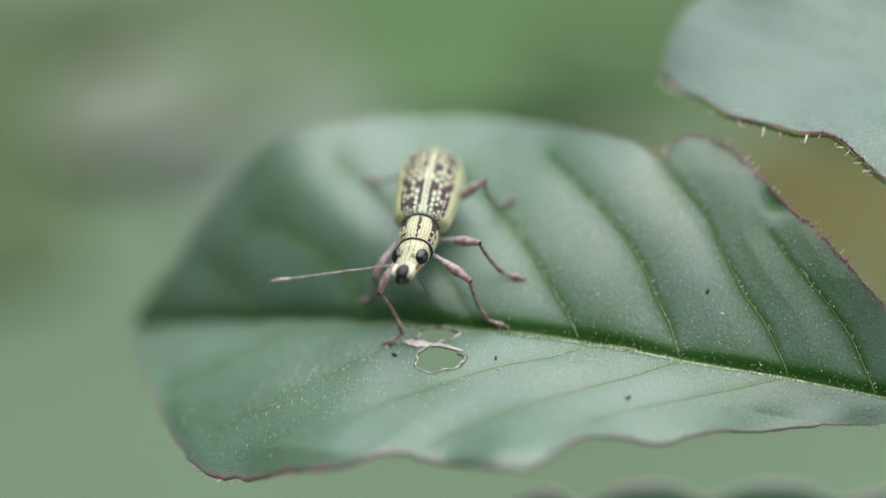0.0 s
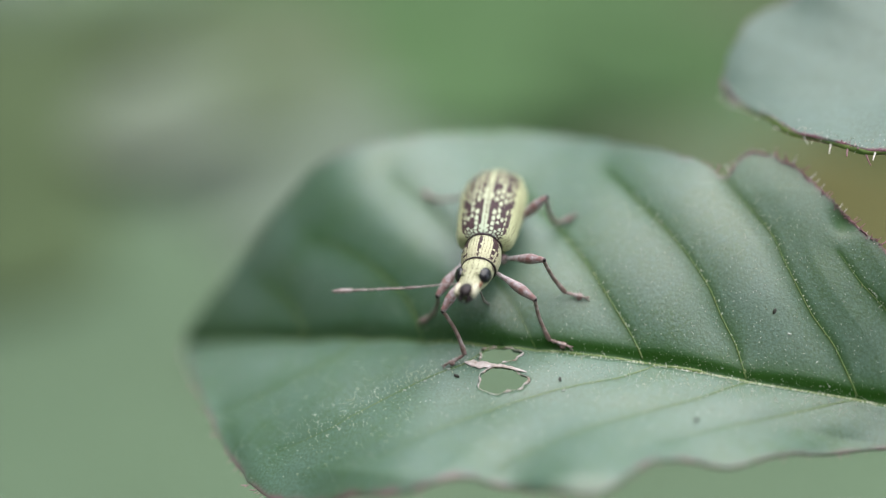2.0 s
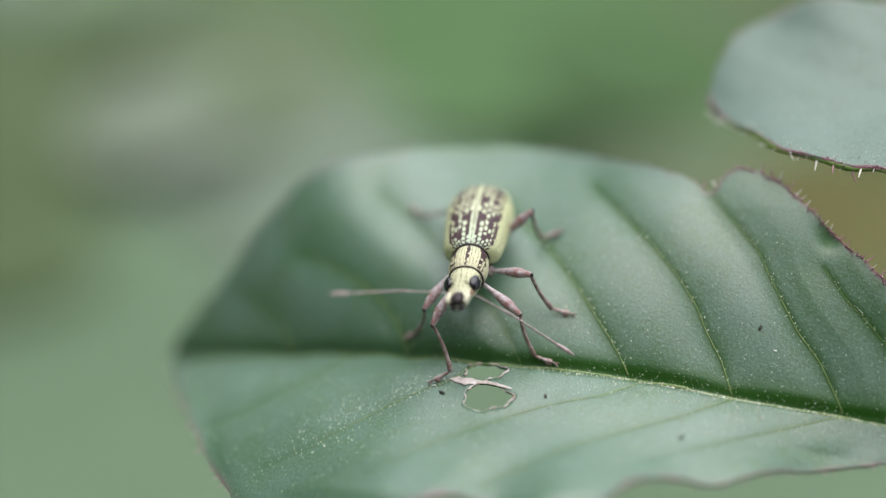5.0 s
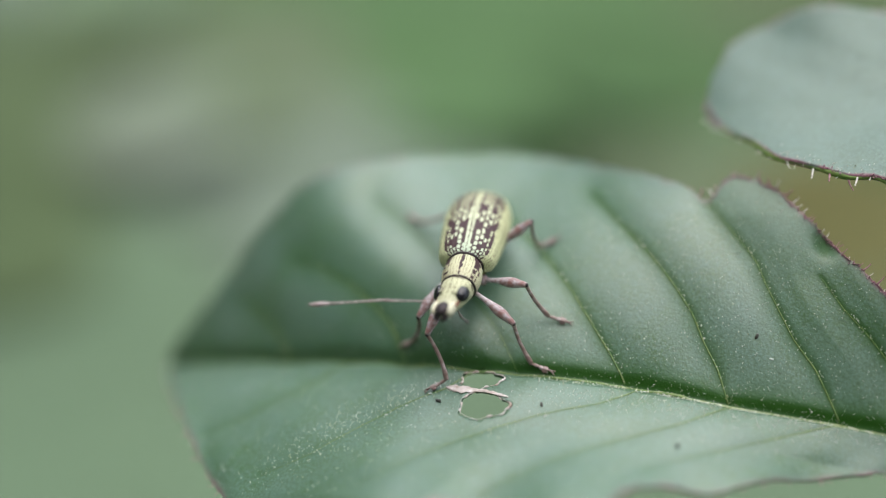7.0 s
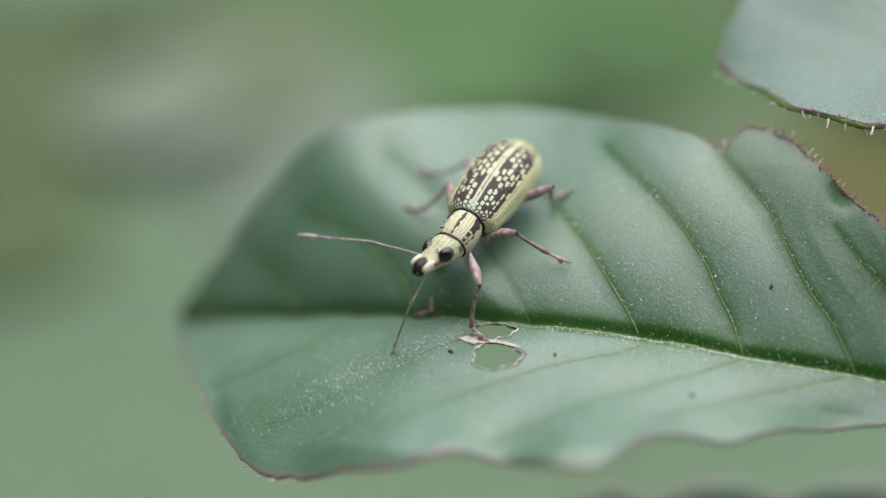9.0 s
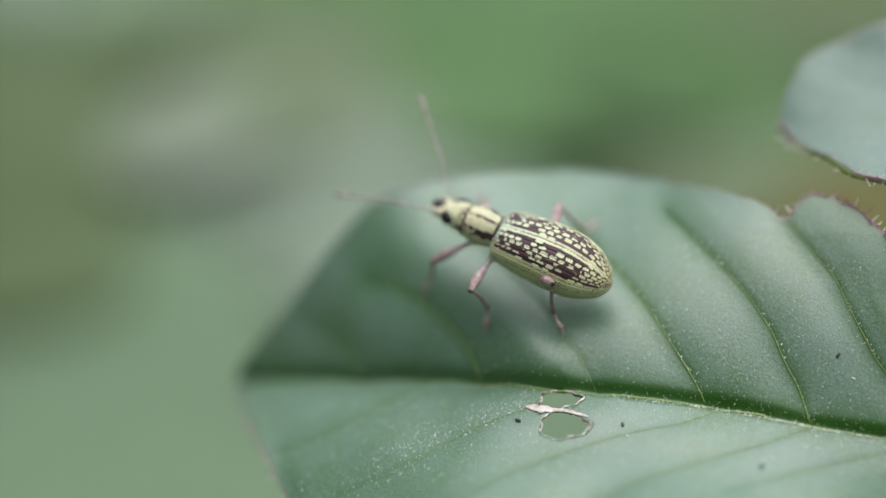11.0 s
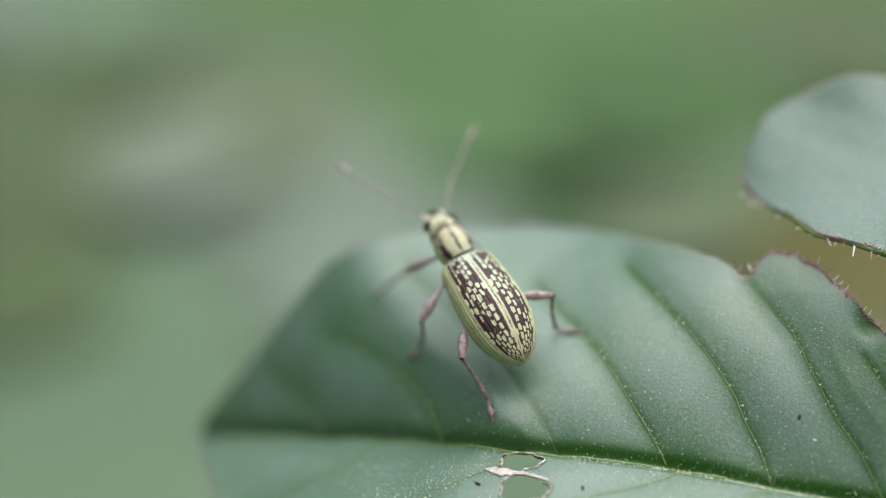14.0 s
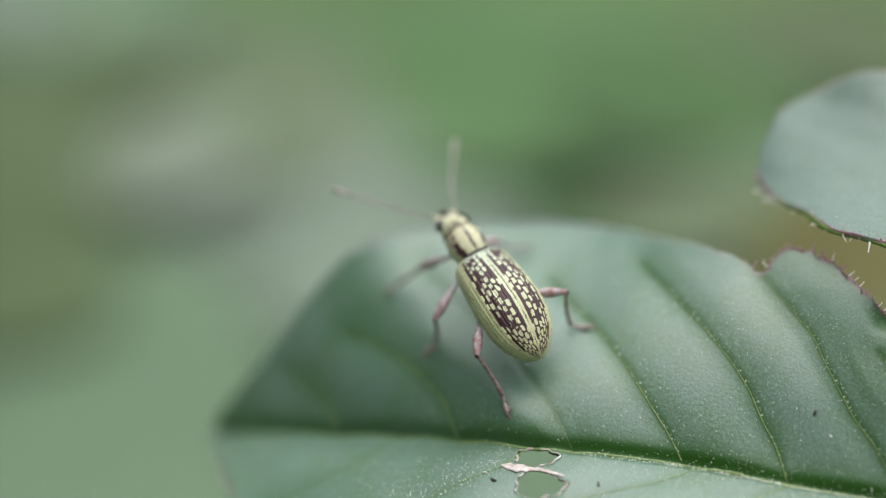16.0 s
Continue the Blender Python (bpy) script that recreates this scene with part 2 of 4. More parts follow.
    pale = maths(nt, "MAXIMUM", maths(nt, "MULTIPLY", inside, chosen), maths(nt, "MULTIPLY", closed, maths(nt, "SUBTRACT", 1.0, maths(nt, "MULTIPLY", gaps, 0.8))))
    lightc = ramp(nt, sep.outputs["Y"], light_stops)
    if flank:  # the sides are yellower than the back
        lightc = mix(nt, ramp(nt, sep.outputs["X"], [(0.25, (0, 0, 0)), (0.45, (0.9, 0.9, 0.9))]), lightc, flank)
    lightc = mix(nt, maths(nt, "MULTIPLY", spot, 0.45), lightc, (0.34, 0.35, 0.17))
    darkc = ramp(nt, spot, [(0.35, dark), (0.7, dark2)])
    nt.links.new(mix(nt, pale, darkc, lightc), b.inputs["Base Color"])
    vo = node(nt, "ShaderNodeTexVoronoi", Scale=20.0)
    nt.links.new(vec, vo.inputs["Vector"])
    bump(nt, b, maths(nt, "ADD", maths(nt, "MULTIPLY", vo.outputs["Distance"], 0.7), pale), 0.5, 0.00002)
    return m


def grey(x):
    return (x, x, x)


ELYTRA = scale_material("elytra_scales", 13.0, 20.0,
                        [(0.0, grey(1)), (0.034, grey(0.45)), (0.077, grey(0.86)), (0.25, grey(0.76)), (0.35, grey(0.25)), (0.425, grey(1))],
                        [(0.0, (0.46, 0.60, 0.48)), (0.3, (0.54, 0.60, 0.44)), (0.75, (0.54, 0.54, 0.33)), (1.0, (0.44, 0.42, 0.20))], ends=(0.40, 0.0, 0.5), band=(0.2, 0.76, 0.93),
                        clump=0.8, shear=0.4, wobble=0.42, ragged_edge=0.55, dot=0.405, flank=(0.50, 0.52, 0.29))
PRONOTUM = scale_material("pronotum_scales", 22.0, 14.0,
                          [(0.0, grey(1)), (0.20, grey(0)), (0.335, grey(1)), (0.48, grey(0)), (0.52, grey(1)), (0.665, grey(0)), (0.80, grey(1))],
                          [(0.0, (0.50, 0.52, 0.34)), (1.0, (0.53, 0.50, 0.34))], (0.0, 0.08, 0.75), (0.2, 0.5, 0.8), 0.8)
HEADSCALE = scale_material("head_scales", 20.0, 14.0,
                           [(0.0, grey(0.99)), (0.47, grey(0.99)), (0.53, grey(0.99))],
                           [(0.0, (0.50, 0.51, 0.33)), (0.6, (0.55, 0.55, 0.37)), (1.0, (0.60, 0.58, 0.48))])


# ---- mesh helpers ----
def mesh(name, verts, faces, mat, parent=None, label="", smooth=True, uvs=None, zones=None):
    """One mesh object from millimetres, under a thing or a part."""
    me = bpy.data.meshes.new(name)
    me.from_pydata([(x * S, y * S, z * S) for x, y, z in verts], [], faces)
    me.materials.append(mat)
    if smooth:
        me.polygons.foreach_set("use_smooth", [True] * len(me.polygons))
    if uvs is not None:
        lay = me.uv_layers.new(name="UVMap")
        idx = np.zeros(len(me.loops), dtype=np.int32)
        me.loops.foreach_get("vertex_index", idx)
        lay.data.foreach_set("uv", np.asarray(uvs, dtype=np.float32)[idx].ravel())
    if zones is not None:
        at = me.color_attributes.new("zones", "FLOAT_COLOR", "POINT")
        at.data.foreach_set("color", np.asarray(zones, dtype=np.float32).ravel())
    me.update()
    ob = new(name, me)
    ob.parent = parent
    if label:
        ob["label"] = label
    return ob


def tube(path, radii, sides=8, cap=True):
    """A tapered round tube along a path."""
    path = [Vector(p) for p in path]
    n = len(path)
    if not hasattr(radii, "__len__"):
        radii = [radii] * n
    verts, faces = [], []
    side = None
    for i, p in enumerate(path):
        d = (path[min(i + 1, n - 1)] - path[max(i - 1, 0)]).normalized()
        if side is None:
            side = d.orthogonal().normalized()
        side = (side - d * side.dot(d)).normalized()
        other = d.cross(side)
        for k in range(sides):
            a = 2 * math.pi * k / sides
            verts.append(p + (side * math.cos(a) + other * math.sin(a)) * radii[i])
    for i in range(n - 1):
        for k in range(sides):
            a, b = i * sides + k, i * sides + (k + 1) % sides
            faces.append((a, b, b + sides, a + sides))
    if cap:
        faces.append(tuple(range(sides))[::-1])
        faces.append(tuple(range((n - 1) * sides, n * sides)))
    return [tuple(v) for v in verts], faces


def ball(centre, radii, rings=8, sides=12):
    cx, cy, cz = centre
    rx, ry, rz = radii
    verts, faces = [(cx, cy, cz + rz)], []
    for i in range(1, rings):
        a = math.pi * i / rings
        for k in range(sides):
            b = 2 * math.pi * k / sides
            verts.append((cx + rx * math.sin(a) * math.cos(b), cy + ry * math.sin(a) * math.sin(b), cz + rz * math.cos(a)))
    verts.append((cx, cy, cz - rz))
    for k in range(sides):
        faces.append((0, 1 + k, 1 + (k + 1) % sides))
        e = 1 + (rings - 2) * sides
        faces.append((len(verts) - 1, e + (k + 1) % sides, e + k))
    for i in range(rings - 2):
        for k in range(sides):
            a, b = 1 + i * sides + k, 1 + i * sides + (k + 1) % sides
            faces.append((a, a + sides, b + sides, b))
    return verts, faces


def joined(*pieces):
    verts, faces = [], []
    for v, f in pieces:
        o = len(verts)
        verts += list(v)
        faces += [tuple(i + o for i in q) for q in f]
    return verts, faces


def thing(name, m, label, category, group="", kind=""):
    ob = new(name)
    ob.empty_display_size = 0.002
    ob.matrix_world = m
    return tagged(ob, label, category, group, kind)


def smooth_line(xs, table, width):
    """Values of a table of (x, y) at xs, rounded over a width."""
    tx, ty = zip(*table)
    fine = np.linspace(xs.min() - width, xs.max() + width, 1200)
    vals = np.interp(fine, tx, ty)
    k = max(3, int(width / (fine[1] - fine[0])))
    ker = np.hanning(k + 2)
    padded = np.pad(vals, k, mode="edge")
    vals = np.convolve(padded, ker / ker.sum(), "same")[k:-k]
    return np.interp(xs, fine, vals)


# ---- the ground ----
def ground():
    n = 90
    rng = np.random.default_rng(3)
    ax = np.sign(np.linspace(-1, 1, n)) * np.abs(np.linspace(-1, 1, n)) ** 5 * 60000
    verts = []
    for y in ax:
        for x in ax:
            r = math.hypot(x, y)
            z = 4.0 * noise.noise((x * 0.02, y * 0.02, 0.0)) + 2.0 * noise.noise((x * 0.07, y * 0.07, 3.0)) if r < 1500 else 0.0
            verts.append((x, y, z))
    faces = [(j * n + i, j * n + i + 1, (j + 1) * n + i + 1, (j + 1) * n + i) for j in range(n - 1) for i in range(n - 1)]
    tagged(mesh("ground", verts, faces, SOIL), "dark mossy soil under the plants, out of focus", "ground", kind="structure")


ground()


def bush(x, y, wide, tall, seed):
    """An added, unseen bush that screens the sky: stems from the ground and a dense crown of single leaves."""
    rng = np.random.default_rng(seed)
    ob = thing("bush", pose(x * S, y * S, 0), "dense dark green leafy bush in the moss, added unseen to screen the sky", "bush", "bushes round the plant")
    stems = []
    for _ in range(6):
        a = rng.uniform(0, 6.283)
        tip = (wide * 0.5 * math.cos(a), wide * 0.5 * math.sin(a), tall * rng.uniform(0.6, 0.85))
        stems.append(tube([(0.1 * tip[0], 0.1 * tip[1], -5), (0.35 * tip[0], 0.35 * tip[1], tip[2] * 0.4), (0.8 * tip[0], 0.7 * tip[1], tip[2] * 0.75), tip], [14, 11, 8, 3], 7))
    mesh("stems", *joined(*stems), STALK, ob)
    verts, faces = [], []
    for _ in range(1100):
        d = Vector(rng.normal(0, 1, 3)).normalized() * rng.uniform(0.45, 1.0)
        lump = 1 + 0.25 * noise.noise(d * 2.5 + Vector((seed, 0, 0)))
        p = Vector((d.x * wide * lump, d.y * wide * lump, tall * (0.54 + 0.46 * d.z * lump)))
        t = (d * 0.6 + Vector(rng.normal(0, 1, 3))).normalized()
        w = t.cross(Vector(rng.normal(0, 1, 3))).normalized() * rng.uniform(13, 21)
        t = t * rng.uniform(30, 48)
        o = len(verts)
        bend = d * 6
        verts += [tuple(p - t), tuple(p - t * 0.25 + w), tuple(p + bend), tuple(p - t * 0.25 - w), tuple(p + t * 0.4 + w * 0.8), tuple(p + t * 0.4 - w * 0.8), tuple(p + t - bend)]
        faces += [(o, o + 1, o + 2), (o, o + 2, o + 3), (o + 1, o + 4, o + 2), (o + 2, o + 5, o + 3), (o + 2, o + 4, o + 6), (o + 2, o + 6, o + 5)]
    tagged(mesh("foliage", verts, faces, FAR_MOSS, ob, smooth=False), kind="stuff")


# unseen bushes added behind the camera and around the plant, to darken leaf reflections
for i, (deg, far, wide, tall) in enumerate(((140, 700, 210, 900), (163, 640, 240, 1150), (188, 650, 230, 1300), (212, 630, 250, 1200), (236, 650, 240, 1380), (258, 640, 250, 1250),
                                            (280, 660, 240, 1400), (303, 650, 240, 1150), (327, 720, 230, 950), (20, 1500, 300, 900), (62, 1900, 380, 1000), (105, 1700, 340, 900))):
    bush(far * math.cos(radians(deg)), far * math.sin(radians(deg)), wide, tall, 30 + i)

# ---- the leaf on which the weevil stands ----
LEAF = Matrix(((0.9459, 0.2707, -0.1790, 0.0), (-0.2660, 0.9627, 0.0504, 0.0239), (0.1860, 0.0, 0.9826, 0.120), (0, 0, 0, 1)))
BACK = [(-7.62, 0.1), (-7.46, 0.5), (-6.26, 1.58), (-5.22, 2.6), (-4.29, 3.37), (-3.59, 3.72), (-3, 3.92), (-1.87, 4.23), (-0.47, 4.66), (0.94, 4.96), (2.4, 5.04), (3.91, 4.93), (4.6, 4.87), (5.3, 4.72), (5.85, 4.5), (6.15, 4.28), (6.35, 4.4), (6.49, 4.77), (6.81, 5.04), (7.29, 4.96), (7.92, 4.64), (8.34, 4.26), (8.74, 3.94), (9.14, 3.69), (9.55, 3.23), (9.95, 2.94), (10.31, 2.67), (11.5, 1.68), (13, 0.63), (14.2, 0.12)]
FRONT = [(-7.62, 0.0), (-7.5, -0.3), (-6.94, -1.1), (-5.92, -2.3), (-5.2, -3.14), (-4.35, -3.88), (-3.62, -4.3), (-2.4, -4.22), (-0.84, -4.03), (0.25, -3.76),
         (1.05, -3.53), (2.04, -3.61), (3.2, -3.95), (4.2, -4.1), (4.67, -3.84), (5.08, -3.34), (5.5, -3.06), (6.26, -2.91), (7.1, -2.89), (8.0, -2.39),
         (8.96, -2.0), (10.4, -1.5), (11.7, -0.98), (13.0, -0.5), (14.2, -0.12)]
MIDRIB = [(-7.55, 0.1), (-4.2, 0.1), (-1.2, 0.13), (1.0, 0.1), (3.1, 0.06), (4.6, 0.08), (7.1, -0.06), (9.45, 0.0), (11.5, 0.0), (14.2, 0.0)]
VEINS = [
    [(4.7, 0.12), (4.31, 0.63), (3.8, 1.19), (3.22, 1.84), (2.38, 2.61), (1.23, 3.5)],
    [(7.1, -0.03), (6.81, 0.63), (6.43, 1.14), (6.13, 1.67), (5.63, 2.23), (4.94, 2.88), (4.23, 3.46), (3.41, 4.17)],
    [(9.56, 0.05), (9, 0.93), (8.47, 1.44), (8.09, 1.99), (7.76, 2.49), (7.51, 2.96), (6.83, 3.67), (6.29, 4.22)],
    [(11.5, 0), (10.9, 0.99), (10.34, 1.52), (9.99, 1.81), (9.57, 2.13), (8.99, 2.77)],
    [(-0.8, 0.15), (-0.94, 0.37), (-1.25, 0.84), (-1.78, 1.23), (-2.5, 1.63), (-3.19, 1.89), (-4.03, 2.05)],
    [(-4, 0.15), (-4.09, 0.25), (-4.49, 0.75), (-5, 1.09), (-5.67, 1.4)],
    [(2.1, 0.1), (1.5, 0.9), (0.42, 1.85), (-1.09, 2.85), (-2.06, 3.39)],
    [(4.98, -0.1), (4.86, -0.26), (4.23, -0.78), (2.87, -1.31), (1.52, -1.97), (0.25, -2.52), (-0.99, -3.25)],
    [(1, -0.05), (0.5, -0.75), (-0.32, -1.29), (-1.31, -1.93), (-2.44, -2.68), (-3.65, -3.24)],
    [(7.3, -0.1), (6.2, -1), (4.9, -1.8), (3.3, -2.6), (1.8, -3.3)],
    [(9.6, -0.05), (8.4, -0.9), (7, -1.7), (5.6, -2.5)],
    [(-2.2, 0), (-3.2, -1), (-4.6, -1.9), (-5.6, -2.3)],
]
HOLES = [(1.29, -0.30, 0.50, 0.36), (1.56, -1.16, 0.57, 0.38)]


def line_distance(U, V, line):
    best = np.full(U.shape, 1e9)
    for (a, b), (c, d) in zip(line[:-1], line[1:]):
        du, dv = c - a, d - b
        k = np.clip(((U - a) * du + (V - b) * dv) / (du * du + dv * dv), 0, 1)
        best = np.minimum(best, np.hypot(U - a - k * du, V - b - k * dv))
    return best


def leaf_height(U, V):
    """Height of the leaf's upper skin over its own plane."""
    U, V = np.asarray(U, float), np.asarray(V, float)
    base = 0.5 - 0.5 * (np.clip(U, -9, 10) / 7) ** 2 - 0.2 * np.clip(U - 10, 0, None)
    flat = 1 / (1 + np.exp(-(U + 1.6) * 0.75))
    vb = np.clip(V, 0, None)
    back = (0.98 - 0.10 * flat) * (np.sqrt(V * V + 0.09) - 0.3) - 0.062 * flat * vb * vb
    past = np.clip((U - 9.45) * 0.774 + V * 0.633, 0, 2.0)
    back = back + 0.10 * past * np.clip(vb / 2, 0, 1)
    w = np.clip(-V, 0, None)
    droop = 0.08 - 0.07 / (1 + np.exp(-(U - 3.2) * 1.6))
    front = 0.10 * (1 - np.exp(-w * w * 2)) - droop * w * w
    h = base + np.where(V > 0, back, front)
    side = np.full(U.shape, 1e9)
    for v in VEINS:
        side = np.minimum(side, line_distance(U, V, v))
    h = h + np.where(V > 0, 0.085, 0.022) * (1 - np.exp(-(side / 0.5) ** 2)) - 0.05
    h = h - np.where(V > 0, 0.014, 0.008) * np.exp(-(side / 0.09) ** 2)
    mid = line_distance(U, V, MIDRIB)
    h = h - 0.16 * np.exp(-(mid / 0.13) ** 2)
    h = h - 0.22 * np.exp(-((U - 9.09) ** 2 + (V - 3.54) ** 2) / 0.12)
    h = h + 0.02 * np.sin(U * 2.1 + V) * np.sin(V * 1.7 - U * 0.6)
    return h


# blades sag away from this point, or lift towards it
HIGH_POINT = Vector((0, 0, 143.85))
SAG_FROM = tuple(LEAF.inverted() @ (HIGH_POINT * S) / S)


def blade_points(U, V, up=0.0):
    """Points of the blade's upper skin: tip and back margin roll away, the front margin billows up."""
    U, V = np.asarray(U, float), np.asarray(V, float)
    H = leaf_height(U, V) + up
    q = np.clip(-0.75 * U + 0.66 * V - 2.0, 0, None)
    top = 0.19 * np.clip(V - 0.3, 0, None) ** 2 / (1 + np.exp(U - 3.2)) / (1 + np.exp(-(U + 2.2) * 0.8))
    away = 0.13 * q * q + top
    sag = 4.5 * np.tanh(away / 4.5)
    sag = sag + 0.12 * np.log1p(np.exp(np.clip((U - 2.5) * 2, -30, 30))) / 2 * (1 - 0.15 * np.clip(V, 0, 4))
    sag = sag - 0.4 * np.exp(-((U - 0.4) ** 2 + (V - 0.7) ** 2) / 1.5)
    sag = sag - (1.1 * np.exp(-((U - 0.3) / 2.6) ** 2) + 0.95 * np.exp(-((U - 4.2) / 2.4) ** 2)) * np.clip((-V - 1.6) / 2, 0, 1) ** 1.5
    across = np.clip((U - 0.1) * -0.55 + (np.clip(V, -9, 0) + 0.8) * 0.83, -2.5, 4.5)
    sag = sag + 0.45 * across / (1 + np.exp((U - 0.6) * 1.5)) * np.exp(-np.clip(V, 0, None) / 2)
    sag = sag + 1.0 / (1 + np.exp(-(U - 8.3) * 1.5)) * np.clip(-V / 1.5, 0, 1)
    k = 1 + sag / 32
    return [c + (p - c) * k for p, c in zip((U, V, H), SAG_FROM)]


def on_leaf(u, v, up=0.0):
    return tuple(float(c) for c in blade_points(u, v, up))


def strewn_hairs(points, normals, length, radius, rng):
    verts, faces = [], []
    for p, n in zip(points, normals):
        n = Vector(n).normalized()
        t = n.orthogonal().normalized()
        b = n.cross(t)
        o = len(verts)
        q = Vector(p)
        lean = t * rng.uniform(-0.5, 0.5) + b * rng.uniform(-0.5, 0.5)
        k = rng.uniform(0.5, 1.3)
        for a in (0, 2.094, 4.189):
            verts.append(tuple(q + (t * math.cos(a) + b * math.sin(a)) * radius * k))
        top = q + (n + lean) * length * k
        for a in (0, 2.094, 4.189):
            verts.append(tuple(top + (t * math.cos(a) + b * math.sin(a)) * radius * 1.2 * k))
        verts.append(tuple(top + n * radius * 1.6 * k))
        for i in range(3):
            j = (i + 1) % 3
            faces += [(o + i, o + j, o + 3 + j, o + 3 + i), (o + 3 + i, o + 3 + j, o + 6)]
    return verts, faces


def blade_normals(U, V, e):
    """Upward normals of the blade, over a step e to each side."""
    a, b, c, d = (np.stack(blade_points(U + p, V + q), -1) for p, q in ((e, 0), (-e, 0), (0, e), (0, -e)))
    n = np.cross(a - b, c - d)
    return n / np.linalg.norm(n, axis=-1, keepdims=True)


def leaf_normal(u, v):
    return Vector(blade_normals(u, v, 0.02))


def broad_normal(u, v, e=0.5):
    """Normal of the leaf, its grooves left out."""
    return Vector(blade_normals(u, v, e))


def hair_mesh(name, mat):
    """A short bent bristle, one unit long along z."""
    path = [(0, 0, 0), (0.06, 0, 0.35), (0.18, 0, 0.7), (0.34, 0, 1.0)]
    v, f = tube(path, [0.11, 0.08, 0.065, 0.05], 5)
    v2, f2 = ball((0.36, 0, 1.03), (0.075, 0.075, 0.075), 4, 5)
    v, f = joined((v, f), (v2, f2))
    me = bpy.data.meshes.new(name)
    me.from_pydata([(a * S, b * S, c * S) for a, b, c in v], [], f)
    me.materials.append(mat)
    me.polygons.foreach_set("use_smooth", [True] * len(me.polygons))
    return me


BRISTLE_PURPLE = hair_mesh("bristle_purple", HAIR_PURPLE)
BRISTLE_WHITE = hair_mesh("bristle_white", HAIR_WHITE)


def bristles(parent, spots, rng, white=0.3, size=0.16):
    """Single bristles along a margin: place, outward way."""
    for p, out in spots:
        ob = new("bristle", BRISTLE_WHITE if rng.random() < white else BRISTLE_PURPLE)
        d = Vector(out) + Vector((rng.uniform(-0.5, 0.5), rng.uniform(-0.5, 0.5), rng.uniform(-0.25, 0.45)))
        ob.parent = parent
        q = d.to_track_quat("Z", "X")
        k = size * rng.choice((0.45, 0.6, 0.8, 1.0, 1.4))
        ob.matrix_local = Matrix.LocRotScale(Vector(p) * S, q, (k,) * 3)


def main_leaf():
    rng = np.random.default_rng(11)
    leaf = thing("leaf", LEAF, "green folded leaf with sunken veins, chewed hole and purple bristly margin", "leaf")
    nu, nv = 430, 150
    s = np.linspace(0, 1, nu)
    us = -7.6 + 21.8 * (s - 0.06 * np.sin(2 * math.pi * s) / (2 * math.pi) * 1.0)
    us[1:8] = np.linspace(us[0], us[8], 9)[1:8]
    bk, fr = smooth_line(us, BACK, 0.3), smooth_line(us, FRONT, 0.5)
    tooth = np.array([0.06 * noise.noise((u * 3.0, 0.0, 7.0)) + 0.05 * noise.noise((u * 8.0, 3.0, 2.0)) for u in us])
    bk, fr = bk + tooth, fr - tooth[::-1]
    bk[0], fr[0] = 0.12, 0.02
    w = np.linspace(0, 1, nv)
    U = np.repeat(us[:, None], nv, 1)
    V = fr[:, None] + (bk - fr)[:, None] * w[None, :]
    edge = np.minimum(np.minimum(bk[:, None] - V, V - fr[:, None]), (U + 7.65) * 0.8)
    patchy = np.array([0.75 + 1.1 * noise.noise((u * 2.2, 1.0, 3.0)) for u in us])[:, None]
    rim = np.clip(np.exp(-(edge / 0.085) ** 2) * np.where((V > 0) & (U < 6.3), 0.35, np.where((V < 0) & (U > 1), 0.55, 1.0)) * patchy, 0, 1)
    frill = 0.07 * np.exp(-(edge / 0.5) ** 2) * np.sin(U * 2.7 + np.sign(V) * 1.0) * (V < 0)
    vein, blade_shade = np.zeros(U.shape), np.zeros(U.shape)
    # vein tints carry groove shade painted over the veins' own green
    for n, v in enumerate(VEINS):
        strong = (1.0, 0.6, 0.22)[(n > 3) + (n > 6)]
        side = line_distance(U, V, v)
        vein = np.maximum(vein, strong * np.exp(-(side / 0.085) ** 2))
        blade_shade = np.maximum(blade_shade, strong * 0.7 * np.exp(-(side / 0.26) ** 1.3))
    # shade on the back wall of the midrib groove, painted as a tint
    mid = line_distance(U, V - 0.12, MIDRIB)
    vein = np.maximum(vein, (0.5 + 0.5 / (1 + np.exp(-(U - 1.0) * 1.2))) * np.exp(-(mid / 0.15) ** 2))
    blade_shade = np.maximum(blade_shade, np.where(V > 0, 1.0, 0.45) * (0.55 + 0.45 / (1 + np.exp(-(U - 1.0) * 1.2))) * np.exp(-(mid / 0.36) ** 1.5))
    # shade painted into the hollow of the dimple
    blade_shade = np.maximum(blade_shade, np.exp(-((U - 9.09) ** 2 + (V - 3.54) ** 2) / 0.16))
    # the flap's weaker light is put into its tint and gloss
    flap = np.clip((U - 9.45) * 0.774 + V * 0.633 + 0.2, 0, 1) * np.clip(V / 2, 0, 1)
    blade_shade = np.maximum(blade_shade, 0.36 * flap)
    inside = np.zeros(U.shape, bool)
    for hu, hv, a, b in HOLES:
        ang = np.arctan2((V - hv) / b, (U - hu) / a)
        wob = 1 + 0.10 * np.sin(ang * 3 + hu) + 0.05 * np.sin(ang * 7)
        inside |= np.hypot((U - hu) / a, (V - hv) / b) < wob
    verts = np.stack(blade_points(U, V, frill), 2).reshape(-1, 3)
    zones = np.stack([vein, rim, blade_shade, np.ones_like(vein)], 2).reshape(-1, 4)
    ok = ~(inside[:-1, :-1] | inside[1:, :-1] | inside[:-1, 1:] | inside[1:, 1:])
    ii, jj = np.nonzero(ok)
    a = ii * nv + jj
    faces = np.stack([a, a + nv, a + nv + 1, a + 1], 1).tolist()
